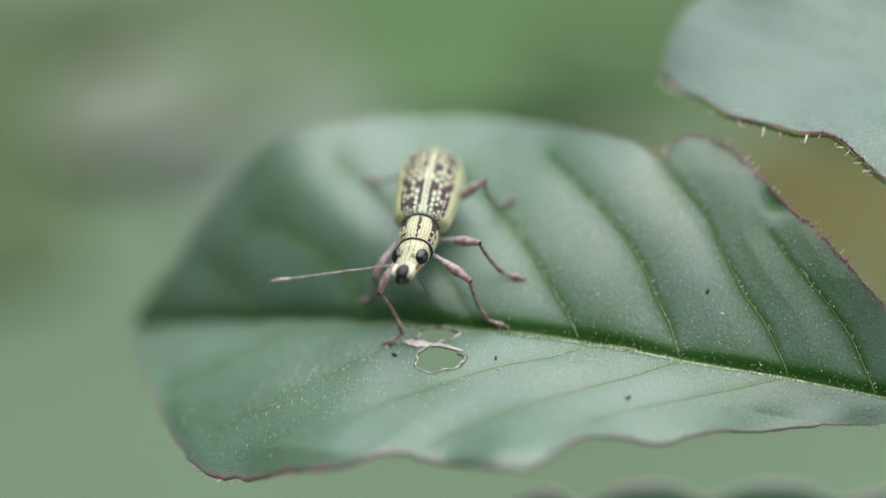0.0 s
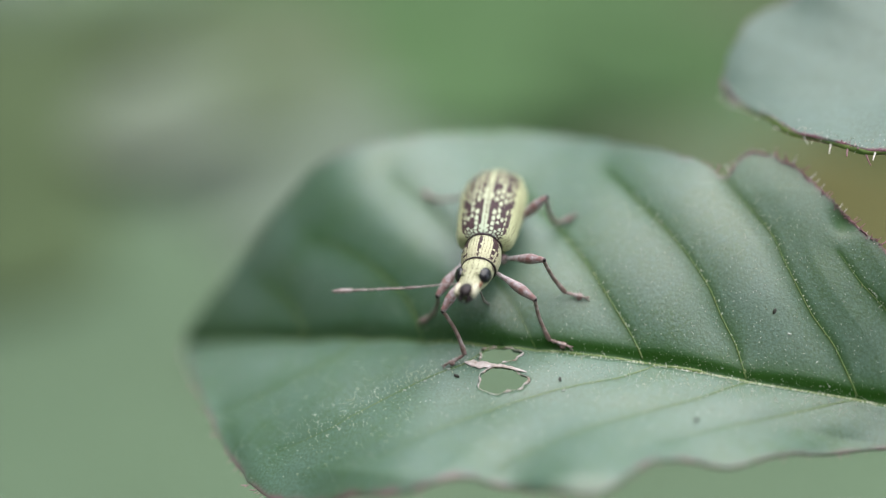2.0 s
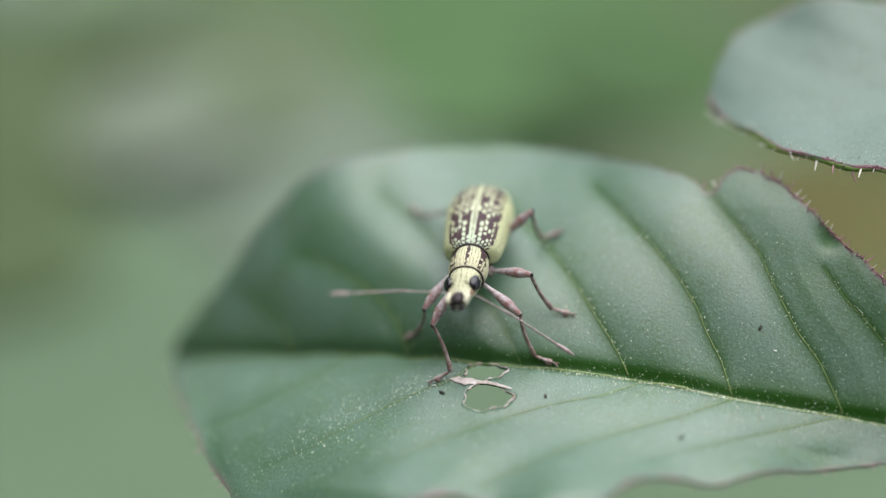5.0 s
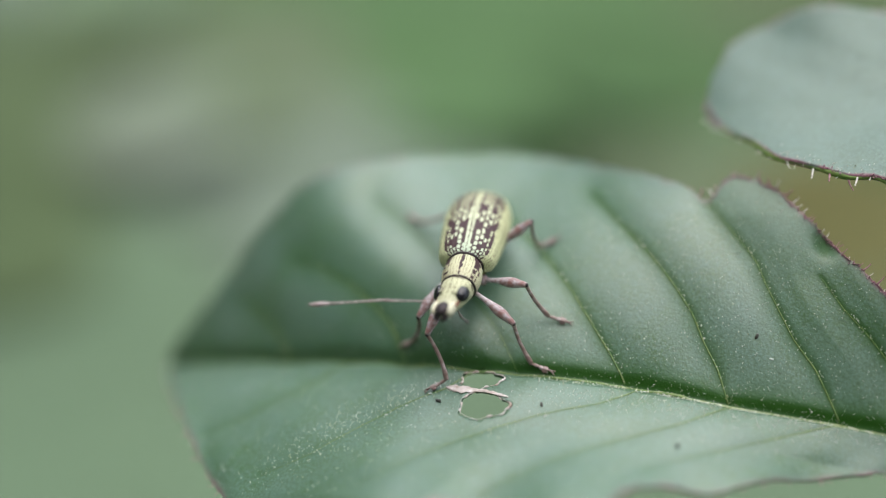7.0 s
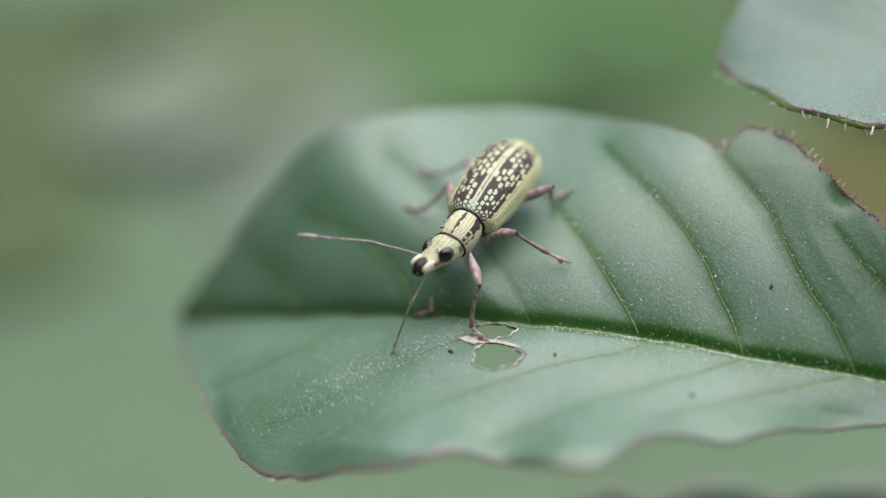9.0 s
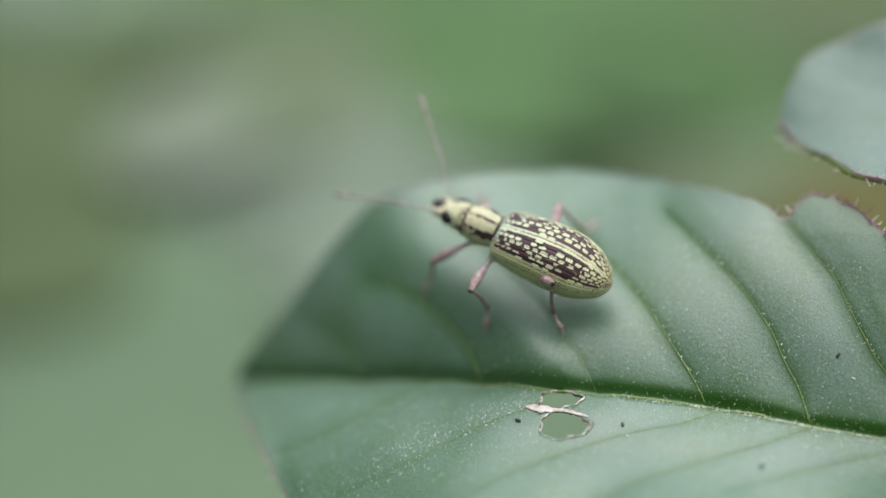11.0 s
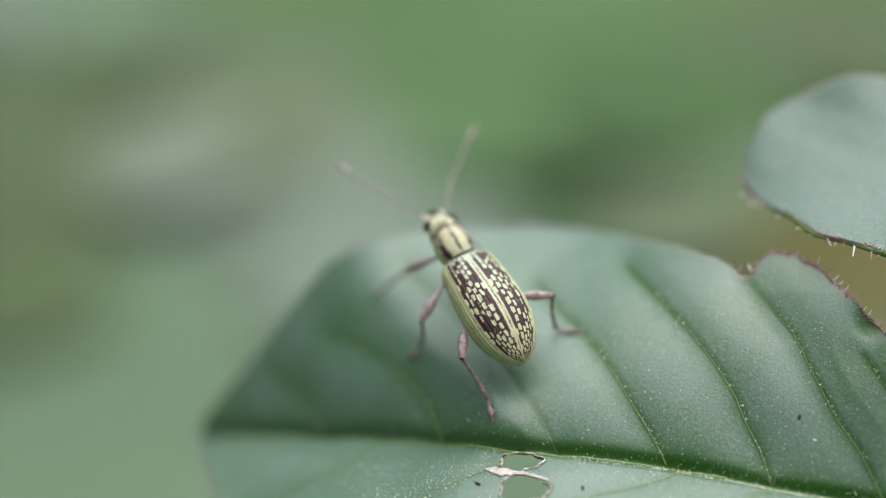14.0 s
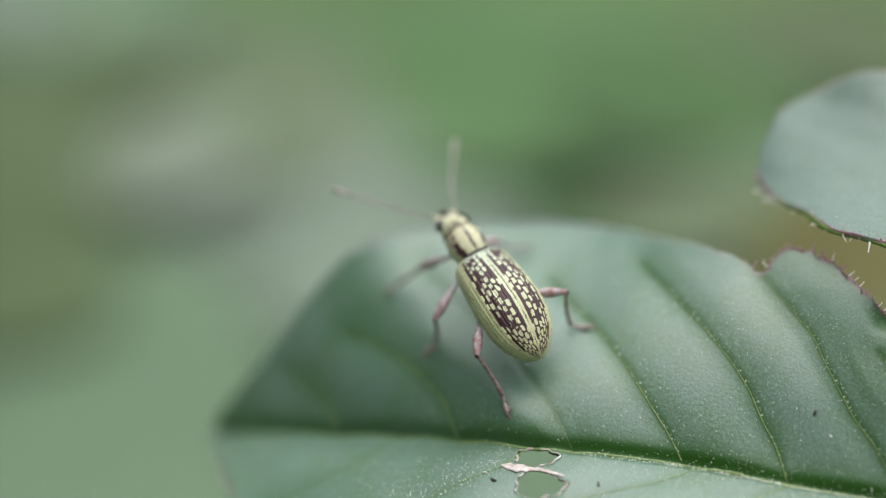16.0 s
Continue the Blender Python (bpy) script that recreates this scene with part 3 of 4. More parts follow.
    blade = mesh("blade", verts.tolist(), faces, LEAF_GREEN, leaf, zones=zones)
    sol = blade.modifiers.new("thickness", "SOLIDIFY")
    sol.thickness, sol.offset = 0.00008, -1
    # veins
    mr = [on_leaf(u, float(np.interp(u, *zip(*MIDRIB))), 0.0) for u in np.linspace(-7.3, 14.2, 90)]
    mesh("midrib", *tube([(x, y, z - 0.02) for x, y, z in mr], list(np.linspace(0.034, 0.055, 90)), 8), VEIN, leaf, "yellow-green midrib")
    for n, line in enumerate(VEINS):
        d = np.concatenate([[0], np.cumsum([math.dist(p, q) for p, q in zip(line[:-1], line[1:])])])
        k = np.linspace(0, d[-1], 40)
        lu, lv = smooth_line(k, list(zip(d, [p[0] for p in line])), 0.5), smooth_line(k, list(zip(d, [p[1] for p in line])), 0.5)
        pts = [on_leaf(u, v, -0.004) for u, v in zip(lu, lv)]
        mesh("vein", *tube(pts, list(np.linspace(0.024, 0.010, 40) if n in (4, 5) else np.linspace(0.010, 0.004, 40) if n == 6 else np.linspace(0.021, 0.006, 40)), 6), VEIN, leaf)
    # dry rims of the chewed holes, and the shred between them
    for hu, hv, a, b in HOLES:
        ring, rad = [], []
        for k in range(97):
            an = 2 * math.pi * k / 96
            wob = 1.03 + 0.10 * math.sin(an * 3 + hu) + 0.05 * math.sin(an * 7) + 0.05 * noise.noise((math.cos(an) * 4, math.sin(an) * 4, hu))
            ring.append(on_leaf(hu + a * wob * math.cos(an), hv + b * wob * math.sin(an), 0.004 + 0.03 * noise.noise((math.cos(an) * 5, math.sin(an) * 5, hu + 3))))
            rad.append(0.005 + 0.045 * max(0.0, noise.noise((math.cos(an) * 3.5, math.sin(an) * 3.5, hu + 7)) + 0.15))
        mesh("dry_rim", *tube(ring, rad, 6), DRY_RIM, leaf, "brown dried rim of a chewed hole")
    shred_v = []
    shred_u = np.linspace(0.52, 2.12, 41)
    half = smooth_line(shred_u, [(0.52, 0.02), (0.66, 0.07), (0.82, 0.13), (1.0, 0.12), (1.25, 0.055), (1.6, 0.045), (1.9, 0.04), (2.12, 0.015)], 0.08)
    for u, w in zip(shred_u, half):
        mid_v = float(np.interp(u, (0.52, 0.9, 1.5, 2.12), (-0.68, -0.73, -0.74, -0.88)))
        for k in np.linspace(-1, 1, 6):
            jag = 1 + 0.55 * noise.noise((u * 9, k * 2.0, 4.0))
            shred_v.append(on_leaf(u, mid_v + k * w * jag, 0.022 + 0.03 * noise.noise((u * 5, k, 9.0))))
    shred_f = [(i * 6 + j, i * 6 + 6 + j, i * 6 + 7 + j, i * 6 + 1 + j) for i in range(40) for j in range(5)]
    shred = mesh("leaf_shred", shred_v, shred_f, DRY_RIM, leaf, "pale papery shred between two holes")
    sol = shred.modifiers.new("thickness", "SOLIDIFY")
    sol.thickness, sol.offset = 0.00001, 0
    # glistening gland hairs
    pu = np.concatenate([rng.uniform(-7, 12, 2600), rng.normal(7.0, 2.6, 1900), rng.uniform(-4, 3, 100)])
    pv = np.concatenate([rng.uniform(-4, 4.5, 2600), rng.normal(-0.3, 0.35, 800), rng.uniform(-1, 3.8, 1100), rng.normal(-1.7, 0.6, 100)])
    along_vein = np.array(VEINS[8])
    pick = rng.uniform(0.6, len(along_vein) - 1.001, 560)
    k = pick.astype(int)
    spot = along_vein[k] + (along_vein[k + 1] - along_vein[k]) * (pick - k)[:, None]
    fine = (spot[:, 0] + rng.normal(0, 0.22, 560), spot[:, 1] + 0.22 + rng.normal(0, 0.22, 560))
    rib_u = rng.uniform(2.5, 12, 420)
    pu = np.concatenate([pu, rib_u])
    pv = np.concatenate([pv, np.interp(rib_u, *zip(*MIDRIB)) + rng.normal(-0.08, 0.13, 420)])
    bead_u, bead_v = [rib_u[:120]], [np.interp(rib_u[:120], *zip(*MIDRIB)) + rng.normal(-0.05, 0.08, 120)]
    for line in VEINS[:4]:
        line = np.array(line)
        pick = rng.uniform(0, len(line) - 1.4, 44)
        k = pick.astype(int)
        bead = line[k] + (line[k + 1] - line[k]) * (pick - k)[:, None]
        bead_u.append(bead[:, 0] + 0.035 + rng.normal(0, 0.025, 44))
        bead_v.append(bead[:, 1] + 0.02 + rng.normal(0, 0.02, 44))
    beads = (np.concatenate(bead_u), np.concatenate(bead_v))
    b_, f_ = np.interp(pu, us, bk), np.interp(pu, us, fr)
    keep = (pv < b_ - 0.1) & (pv > f_ + 0.1) & (pu > -7.2) & (pu < 12.5)
    for hu, hv, a, b in HOLES:
        keep &= np.hypot((pu - hu) / a, (pv - hv) / b) > 1.3
    pu, pv = pu[keep], pv[keep]
    v, f = strewn_hairs(np.stack(blade_points(pu, pv), 1), blade_normals(pu, pv, 0.02), 0.024, 0.0068, rng)
    v2, f2 = strewn_hairs(np.stack(blade_points(*fine), 1), blade_normals(*fine, 0.02), 0.012, 0.006, rng)
    v3, f3 = strewn_hairs(np.stack(blade_points(*beads), 1), blade_normals(*beads, 0.02), 0.028, 0.012, rng)
    v, f = joined((v, f), (v2, f2), (v3, f3))
    tagged(mesh("gland_hairs", v, f, GLAND, leaf, "tiny pale glistening gland hairs"), kind="stuff")
    # margin bristles
    spots = {1: [], -1: []}
    for u in np.arange(-7.0, 11.5, 0.12):
        u += rng.uniform(-0.07, 0.07)
        for arr, sg in ((bk, 1), (fr, -1)):
            if sg > 0 and u < 5.6:
                continue
            v = float(np.interp(u, us, arr))
            slope = (float(np.interp(u + 0.1, us, arr)) - float(np.interp(u - 0.1, us, arr))) / 0.2
            out = Vector((-slope * sg, sg, 0)).normalized()
            spots[sg].append((on_leaf(u, v, (0.07 * math.sin(u * 2.7 + sg) if sg < 0 else 0) - 0.06), tuple(out)))
    bristles(leaf, spots[-1], rng, 0.06, 0.12)
    bristles(leaf, spots[1], rng, 0.45, 0.17)
    fuzz_u = rng.uniform(6.3, 12, 420)
    fuzz_u = fuzz_u[[noise.noise((u * 1.7, 4.0, 1.0)) > -0.25 for u in fuzz_u]]
    fuzz_v = np.interp(fuzz_u, us, bk) - np.abs(rng.normal(0, 0.05, len(fuzz_u)))
    v, f = strewn_hairs(np.stack(blade_points(fuzz_u, fuzz_v, -0.02), 1), blade_normals(fuzz_u, fuzz_v, 0.02), 0.06, 0.012, rng)
    tagged(mesh("margin_fuzz", v, f, HAIR_PURPLE, leaf, "short purple fuzz of the leaf margin"), kind="stuff")
    # leaf stalk to the plant stem
    stalk = [on_leaf(14.1, 0, -0.1), (17, 0.3, -2.6), (21, 0.8, -6.0), (25, 1.0, -11.0)]
    mesh("petiole", *tube(stalk, [0.2, 0.35, 0.45, 0.6], 10), STALK, leaf, "green leaf stalk")
    return leaf


main_leaf()


# ---- neighbouring leaves ----
def other_leaf(m, length, table_back, table_front, mat, label, fold=0.2, arch=0.05, curl=0.0, bristle=0, white=0.5, nu=80, nv=36, petiole=(), wave=0.0, group="", rib_size=0.006, sag=0.0, smooth=0.03):
    """A leaf with its tip at the origin, running along x."""
    rng = np.random.default_rng(int(length * 100) % 9973)
    leaf = thing("leaf", m, label, "leaf", group)
    us = length * (1 - np.cos(np.linspace(0, math.pi, nu))) / 2
    bk, fr = smooth_line(us, table_back, length * smooth), smooth_line(us, table_front, length * smooth)
    bk[0], fr[0] = 0.02, -0.02
    w = np.linspace(0, 1, nv)
    U = np.repeat(us[:, None], nv, 1)
    V = fr[:, None] + (bk - fr)[:, None] * w[None, :]
    edge = np.minimum(bk[:, None] - V, V - fr[:, None])

    def height(u, v):
        return fold * (np.sqrt(v * v + 0.1) - 0.3) - arch * (u - length * 0.45) ** 2 / length - curl * v * v + wave * np.sin(u * 1.9) * np.abs(v) / 4 + 0.012 * np.sin(u * 3.1 + v) * np.sin(v * 2.3)

    def place(u, v, up=0.0):
        p = (u, v, height(u, v) + up)
        k = 1 + sag * (0.6 + 1.3 * np.exp(-u / 1.6) + 0.25 * np.clip(-v - 3.4, 0, 2) - 0.4 * np.clip(v + 1, 0, 5) / (1 + np.exp(-(u - 3.2) * 0.7))) / 32
        return [c + (a - c) * k for a, c in zip(p, m.inverted() @ (HIGH_POINT * S) / S)]

    rim = np.exp(-(edge / 0.045) ** 2) * (0.55 + 0.45 * np.sin(U * 7.0 + 2 * np.sin(U * 3.1)))
    vein = 0.08 * np.exp(-(V / 0.15) ** 2)
    zones = np.stack([vein, rim, np.zeros_like(vein), np.ones_like(vein)], 2).reshape(-1, 4)
    idx = np.arange((nu - 1) * nv).reshape(nu - 1, nv)[:, :-1].ravel()
    faces = np.stack([idx, idx + nv, idx + nv + 1, idx + 1], 1).tolist()
    blade = mesh("blade", np.stack(place(U, V), 2).reshape(-1, 3).tolist(), faces, mat, leaf, zones=zones)
    sol = blade.modifiers.new("thickness", "SOLIDIFY")
    sol.thickness, sol.offset = 0.00015, -1
    rib = [(u, 0.0, float(height(u, 0.0)) - 0.004 * length * u / length) for u in np.linspace(0.1, length, 40)]
    if rib_size:
        mesh("midrib", *tube(rib, list(np.linspace(0.02, rib_size * length, 40)), 7), VEIN, leaf, "paler midrib")
    if bristle:
        run = np.concatenate([[0], np.cumsum(np.hypot(np.diff(us), np.diff(fr)))])
        reach = float(np.interp(length * 0.42, us, run))
        spots, roll, thick = [], [], []
        for d in np.linspace(0.3, reach, bristle):
            d += rng.uniform(-0.08, 0.08)
            u, v = float(np.interp(d, run, us)), float(np.interp(d, run, fr))
            way = Vector((float(np.interp(d + 0.1, run, us) - np.interp(d - 0.1, run, us)), float(np.interp(d + 0.1, run, fr) - np.interp(d - 0.1, run, fr)), 0)).normalized()
            spots.append((tuple(place(u, v, -0.05 - rng.uniform(0, 0.08))), (way.y, -way.x, -0.5)))
        for d in np.linspace(0.9, reach, 90):
            u, v = float(np.interp(d, run, us)), float(np.interp(d, run, fr))
            roll.append(tuple(place(u, v + 0.03, -0.09)))
            thick.append(0.035 + 0.05 * max(0.0, noise.noise((d * 1.1, 2.0, 5.0)) + 0.45))
        mesh("rolled_edge", *tube(roll, thick, 8), LEAF_EDGE, leaf, "bright green underside of the rolled margin")
        bristles(leaf, spots, rng, white, 0.2)
        fd = rng.uniform(0.2, reach, bristle * 12)
        fd = fd[[noise.noise((d * 1.3, 6.0, 2.0)) > -0.2 for d in fd]]
        fu, fv = np.interp(fd, run, us), np.interp(fd, run, fr) + np.abs(rng.normal(0, 0.05, len(fd)))
        v, f = strewn_hairs(np.stack(place(fu, fv, -0.03), 1), [(0.2, -0.8, 0.5)] * len(fd), 0.07, 0.016, rng)
        tagged(mesh("margin_fuzz", v, f, HAIR_PURPLE, leaf, "short purple fuzz of the leaf margin"), kind="stuff")
        gd = rng.uniform(0.2, reach, bristle * 6)
        gu, gv = np.interp(gd, run, us), np.interp(gd, run, fr) + np.abs(rng.normal(0.1, 0.22, len(gd)))
        v, f = strewn_hairs(np.stack(place(gu, gv), 1), [(0, 0, 1)] * len(gd), 0.03, 0.009, rng)
        tagged(mesh("gland_hairs", v, f, GLAND, leaf, "tiny pale glistening gland hairs"), kind="stuff")
    if petiole:
        inv = m.inverted()
        pts = [(length * 0.99, 0, float(height(length * 0.99, 0.0)))] + [tuple((inv @ (Vector(p) * S)) / S) for p in petiole]
        pts = [(Vector(pts[0]).lerp(Vector(pts[1]), 0))] + [Vector(p) for p in pts[1:]]
        mesh("petiole", *tube(pts, list(np.linspace(0.012 * length + 0.1, 0.03 * length + 0.3, len(pts))), 8), STALK, leaf, "leaf stalk")
    return leaf


# leaf above, beside the notch
other_leaf(pose(6.7 * S, 28.2 * S, 125.3 * S, 0, 0, 6), 22.0,
           [(0, 0.25), (0.12, 0.6), (0.39, 1.3), (0.71, 1.75), (1.19, 2.6), (2.03, 3.36), (3.1, 4.0), (4, 4.2), (5, 4.2), (10, 3.4), (16, 2), (22, 0.1)],
           [(0, -0.6), (0.25, -1.2), (0.67, -1.62), (0.8, -2.05), (1.06, -2.42), (1.5, -2.55), (2.06, -2.8), (2.5, -3.1), (3.07, -3.2), (3.35, -3.55), (3.46, -4.2), (3.6, -4.9), (3.8, -5.6),
            (4.6, -6.6), (5.4, -7.4), (6.4, -7.9), (9, -7.8), (15, -3.5), (22, -0.1)],
           LEAF_PALE, "pale green leaf with a purple margin of white bristles", 0.02, 0.02, 0.0, 55, 0.75, 220, 70, [(31, 33, 124), (36, 34, 105), (37, 34, 0)], 0.10, "", 0.0, 1.0, 0.012)
# leaf close to the lens, under the front margin
other_leaf(pose(2.0 * S, 16.95 * S, 121.05 * S, 48, 3, -6), 16.0,
           [(0, 0.2), (0.6, 0.8), (1.3, 1.1), (1.9, 0.8), (2.8, 1.35), (3.8, 1.5), (4.5, 1.2), (5.4, 1.7), (6.4, 1.8), (7.2, 1.5), (8.2, 1.9), (10, 1.9), (16, 0.1)],
           [(0, -0.2), (1, -1.4), (4, -3), (10, -3), (16, -0.1)],
           LEAF_GREEN, "dark green lobed leaf close under the lens", 0.1, 0.02, 0.0, 30, 0.6, 100, 40, [(20, 15, 110), (22, 16, 60), (22, 16, 0)])

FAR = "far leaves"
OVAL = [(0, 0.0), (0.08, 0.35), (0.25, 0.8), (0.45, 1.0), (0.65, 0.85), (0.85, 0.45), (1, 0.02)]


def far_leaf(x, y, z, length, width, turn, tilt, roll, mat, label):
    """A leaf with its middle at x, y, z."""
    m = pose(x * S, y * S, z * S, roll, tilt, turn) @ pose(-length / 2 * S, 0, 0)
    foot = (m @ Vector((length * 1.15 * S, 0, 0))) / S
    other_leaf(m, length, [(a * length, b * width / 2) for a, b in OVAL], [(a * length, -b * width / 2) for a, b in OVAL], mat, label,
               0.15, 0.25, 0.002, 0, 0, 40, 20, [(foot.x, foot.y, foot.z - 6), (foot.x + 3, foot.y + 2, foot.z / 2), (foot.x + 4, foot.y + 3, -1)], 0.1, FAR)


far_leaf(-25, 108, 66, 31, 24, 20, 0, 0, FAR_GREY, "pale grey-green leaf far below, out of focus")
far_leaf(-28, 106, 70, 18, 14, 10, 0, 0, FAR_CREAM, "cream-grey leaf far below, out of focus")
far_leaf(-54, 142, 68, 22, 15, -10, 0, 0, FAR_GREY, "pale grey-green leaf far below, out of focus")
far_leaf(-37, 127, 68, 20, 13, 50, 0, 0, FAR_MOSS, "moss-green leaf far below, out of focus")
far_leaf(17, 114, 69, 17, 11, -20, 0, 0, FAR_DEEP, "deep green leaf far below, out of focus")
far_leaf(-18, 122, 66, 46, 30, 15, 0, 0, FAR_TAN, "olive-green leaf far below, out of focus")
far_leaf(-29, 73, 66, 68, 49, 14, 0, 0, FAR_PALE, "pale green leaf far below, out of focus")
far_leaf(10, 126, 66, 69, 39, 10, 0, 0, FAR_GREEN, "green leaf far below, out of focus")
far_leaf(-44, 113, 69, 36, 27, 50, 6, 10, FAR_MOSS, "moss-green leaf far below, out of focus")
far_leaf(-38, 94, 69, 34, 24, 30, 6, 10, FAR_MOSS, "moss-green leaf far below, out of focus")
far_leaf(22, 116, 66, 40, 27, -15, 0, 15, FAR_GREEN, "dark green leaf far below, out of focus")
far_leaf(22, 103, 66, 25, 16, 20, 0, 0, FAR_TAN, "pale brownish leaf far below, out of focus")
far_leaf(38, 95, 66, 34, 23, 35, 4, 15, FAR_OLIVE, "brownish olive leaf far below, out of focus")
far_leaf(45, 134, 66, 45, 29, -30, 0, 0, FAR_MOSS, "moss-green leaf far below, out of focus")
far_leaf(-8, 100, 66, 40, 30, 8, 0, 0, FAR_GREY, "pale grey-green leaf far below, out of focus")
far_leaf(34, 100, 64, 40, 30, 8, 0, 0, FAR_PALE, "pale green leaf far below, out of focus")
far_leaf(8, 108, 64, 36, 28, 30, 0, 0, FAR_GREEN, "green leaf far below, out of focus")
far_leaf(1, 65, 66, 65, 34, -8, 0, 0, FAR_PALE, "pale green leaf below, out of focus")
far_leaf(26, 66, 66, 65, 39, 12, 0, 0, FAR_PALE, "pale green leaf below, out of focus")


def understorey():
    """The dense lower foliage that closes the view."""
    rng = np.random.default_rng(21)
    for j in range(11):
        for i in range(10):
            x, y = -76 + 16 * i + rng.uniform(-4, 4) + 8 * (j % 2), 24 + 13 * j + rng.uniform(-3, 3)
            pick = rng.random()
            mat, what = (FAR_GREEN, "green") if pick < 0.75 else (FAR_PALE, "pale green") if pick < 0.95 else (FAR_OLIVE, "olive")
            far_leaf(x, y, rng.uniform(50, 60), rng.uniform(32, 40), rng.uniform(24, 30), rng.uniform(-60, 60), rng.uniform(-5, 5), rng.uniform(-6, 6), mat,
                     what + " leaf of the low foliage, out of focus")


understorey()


# ---- the weevil ----
def loft(name, xs, wid, top, bot, mat, parent, a0, a1, n, power=0.85, groove=0.0, rows=10, label="", close=False, off=None):
    """A shell of cross-sections along x; angles in degrees from the left side over the top. UV: across, along."""
    verts, uvs, faces = [], [], []
    for i, x in enumerate(xs):
        for k in range(n):
            f = k / (n - 1)
            a = radians(a0 + (a1 - a0) * f)
            c, s = math.cos(a), math.sin(a)
            y = wid[i] * math.copysign(abs(c) ** power, c)
            h = top[i] if s > 0 else -bot[i]
            z = (0 if off is None else off[i]) + abs(h) * math.copysign(abs(s) ** power, s)
            g = 1 - groove * math.exp(-((abs((f * rows) % 1 - 0.5) - 0.5) / 0.10) ** 2)
            verts.append((x, y * g, z * g))
            uvs.append((f, i / (len(xs) - 1)))
    for i in range(len(xs) - 1):
        for k in range(n - 1):
            a = i * n + k
            faces.append((a, a + 1, a + n + 1, a + n))
    if close:
        faces.append(tuple(range(n)))
        faces.append(tuple(range((len(xs) - 1) * n, len(xs) * n))[::-1])
    return mesh(name, verts, faces, mat, parent, label, uvs=uvs)


def profile(xs, table):
    return smooth_line(np.asarray(xs), table, 0.12)


def build_weevil():
    beetle = thing("weevil", LEAF @ pose(0, 0, 3 * S), "yellow-green weevil with dark brown patches and pinkish legs", "beetle")
    xs = -3.03 * (1 - np.cos(np.linspace(0, math.pi, 64))) / 2
    tw = [(-3.04, 0.0), (-2.99, 0.20), (-2.84, 0.42), (-2.50, 0.66), (-2.1, 0.79), (-1.65, 0.82), (-1.2, 0.805), (-0.7, 0.76), (-0.35, 0.72), (-0.15, 0.675), (-0.07, 0.62), (-0.02, 0.52), (0.03, 0.38), (0.1, 0.34)]
    tt = [(-3.11, 0.02), (-3.04, 0.15), (-2.88, 0.33), (-2.5, 0.52), (-2.1, 0.64), (-1.7, 0.69), (-1.2, 0.68), (-0.7, 0.60), (-0.3, 0.50), (-0.1, 0.42), (0.0, 0.34), (0.1, 0.32)]
    to = [(-3.06, -0.25), (-2.5, -0.12), (-1.7, -0.02), (0.0, 0.0)]
    wid, top, off = profile(xs, tw), profile(xs, tt), profile(xs, to)
    wid[-1] = top[-1] = 0.01
    for a1 in (-28, 208):
        loft("elytron", xs, wid, top, top * 0.9, ELYTRA, beetle, 90, a1, 121, 0.88, 0.022, 10, off=off)
    bx = np.linspace(-2.88, -0.12, 24)
    bw = profile(bx, tw) * 0.88
    loft("abdomen", bx, bw, top[:24] * 0 + 0.2, profile(bx, [(-3, 0.1), (-2, 0.42), (-0.8, 0.5), (0.1, 0.42)]), BELLY, beetle, -180, 180, 40, 0.9, label="pale scaly underside", off=profile(bx, to), close=True)
    # thorax shield, with a dark collar at each end
    px = np.linspace(-0.03, 0.86, 40)
    pw = [(-0.03, 0.37), (0.06, 0.41), (0.2, 0.46), (0.48, 0.48), (0.68, 0.45), (0.81, 0.41), (0.86, 0.39)]
    pw_ = profile(px, pw)
    loft("pronotum", px, pw_, pw_ * 0.96, pw_ * 0.9, PRONOTUM, beetle, 200, -20, 90, 0.97, off=px * 0 + 0.0)
    loft("prosternum", px, pw_ * 0.985, pw_ * 0.9, pw_ * 0.92, BELLY, beetle, -180, 0, 40, 0.97, label="pale underside of the thorax")
    for x0, r, thick in ((-0.015, 0.39, 0.048), (0.845, 0.395, 0.03)):
        ring = [(x0, r * math.cos(a), r * 0.95 * math.sin(a)) for a in np.linspace(0, 2 * math.pi, 41)]
        mesh("collar", *tube(ring, thick, 8), MOUTH, beetle, "dark brown collar ring")
    # head with short snout
    hx = np.linspace(-0.06, 1.04, 50)
    hw = profile(hx, [(-0.06, 0.365), (0.1, 0.375), (0.3, 0.37), (0.48, 0.34), (0.65, 0.285), (0.82, 0.26), (0.96, 0.25), (1.04, 0.20)])
    ht = profile(hx, [(-0.06, 0.36), (0.1, 0.36), (0.3, 0.33), (0.52, 0.25), (0.75, 0.18), (0.95, 0.15), (1.04, 0.09)])
    ho = profile(hx, [(-0.06, 0.0), (0.3, -0.01), (0.6, -0.06), (1.04, -0.15)])
    head = loft("head", hx, hw, ht, ht * 0.95, HEADSCALE, beetle, 270, -90, 90, 0.92, off=ho, label="pale yellow scaly head with short snout", close=True)
    head.location = (0.85 * S, 0, 0)
    for sg in (1, -1):
        v, f = ball((0, 0, 0), (0.205, 0.095, 0.165), 14, 20)
        eye = mesh("eye", v, f, EYE, head, "glossy black eye")
        eye.location, eye.rotation_euler = (0.42 * S, sg * 0.325 * S, 0.10 * S), (radians(30 * sg), radians(18), radians(-12 * sg))
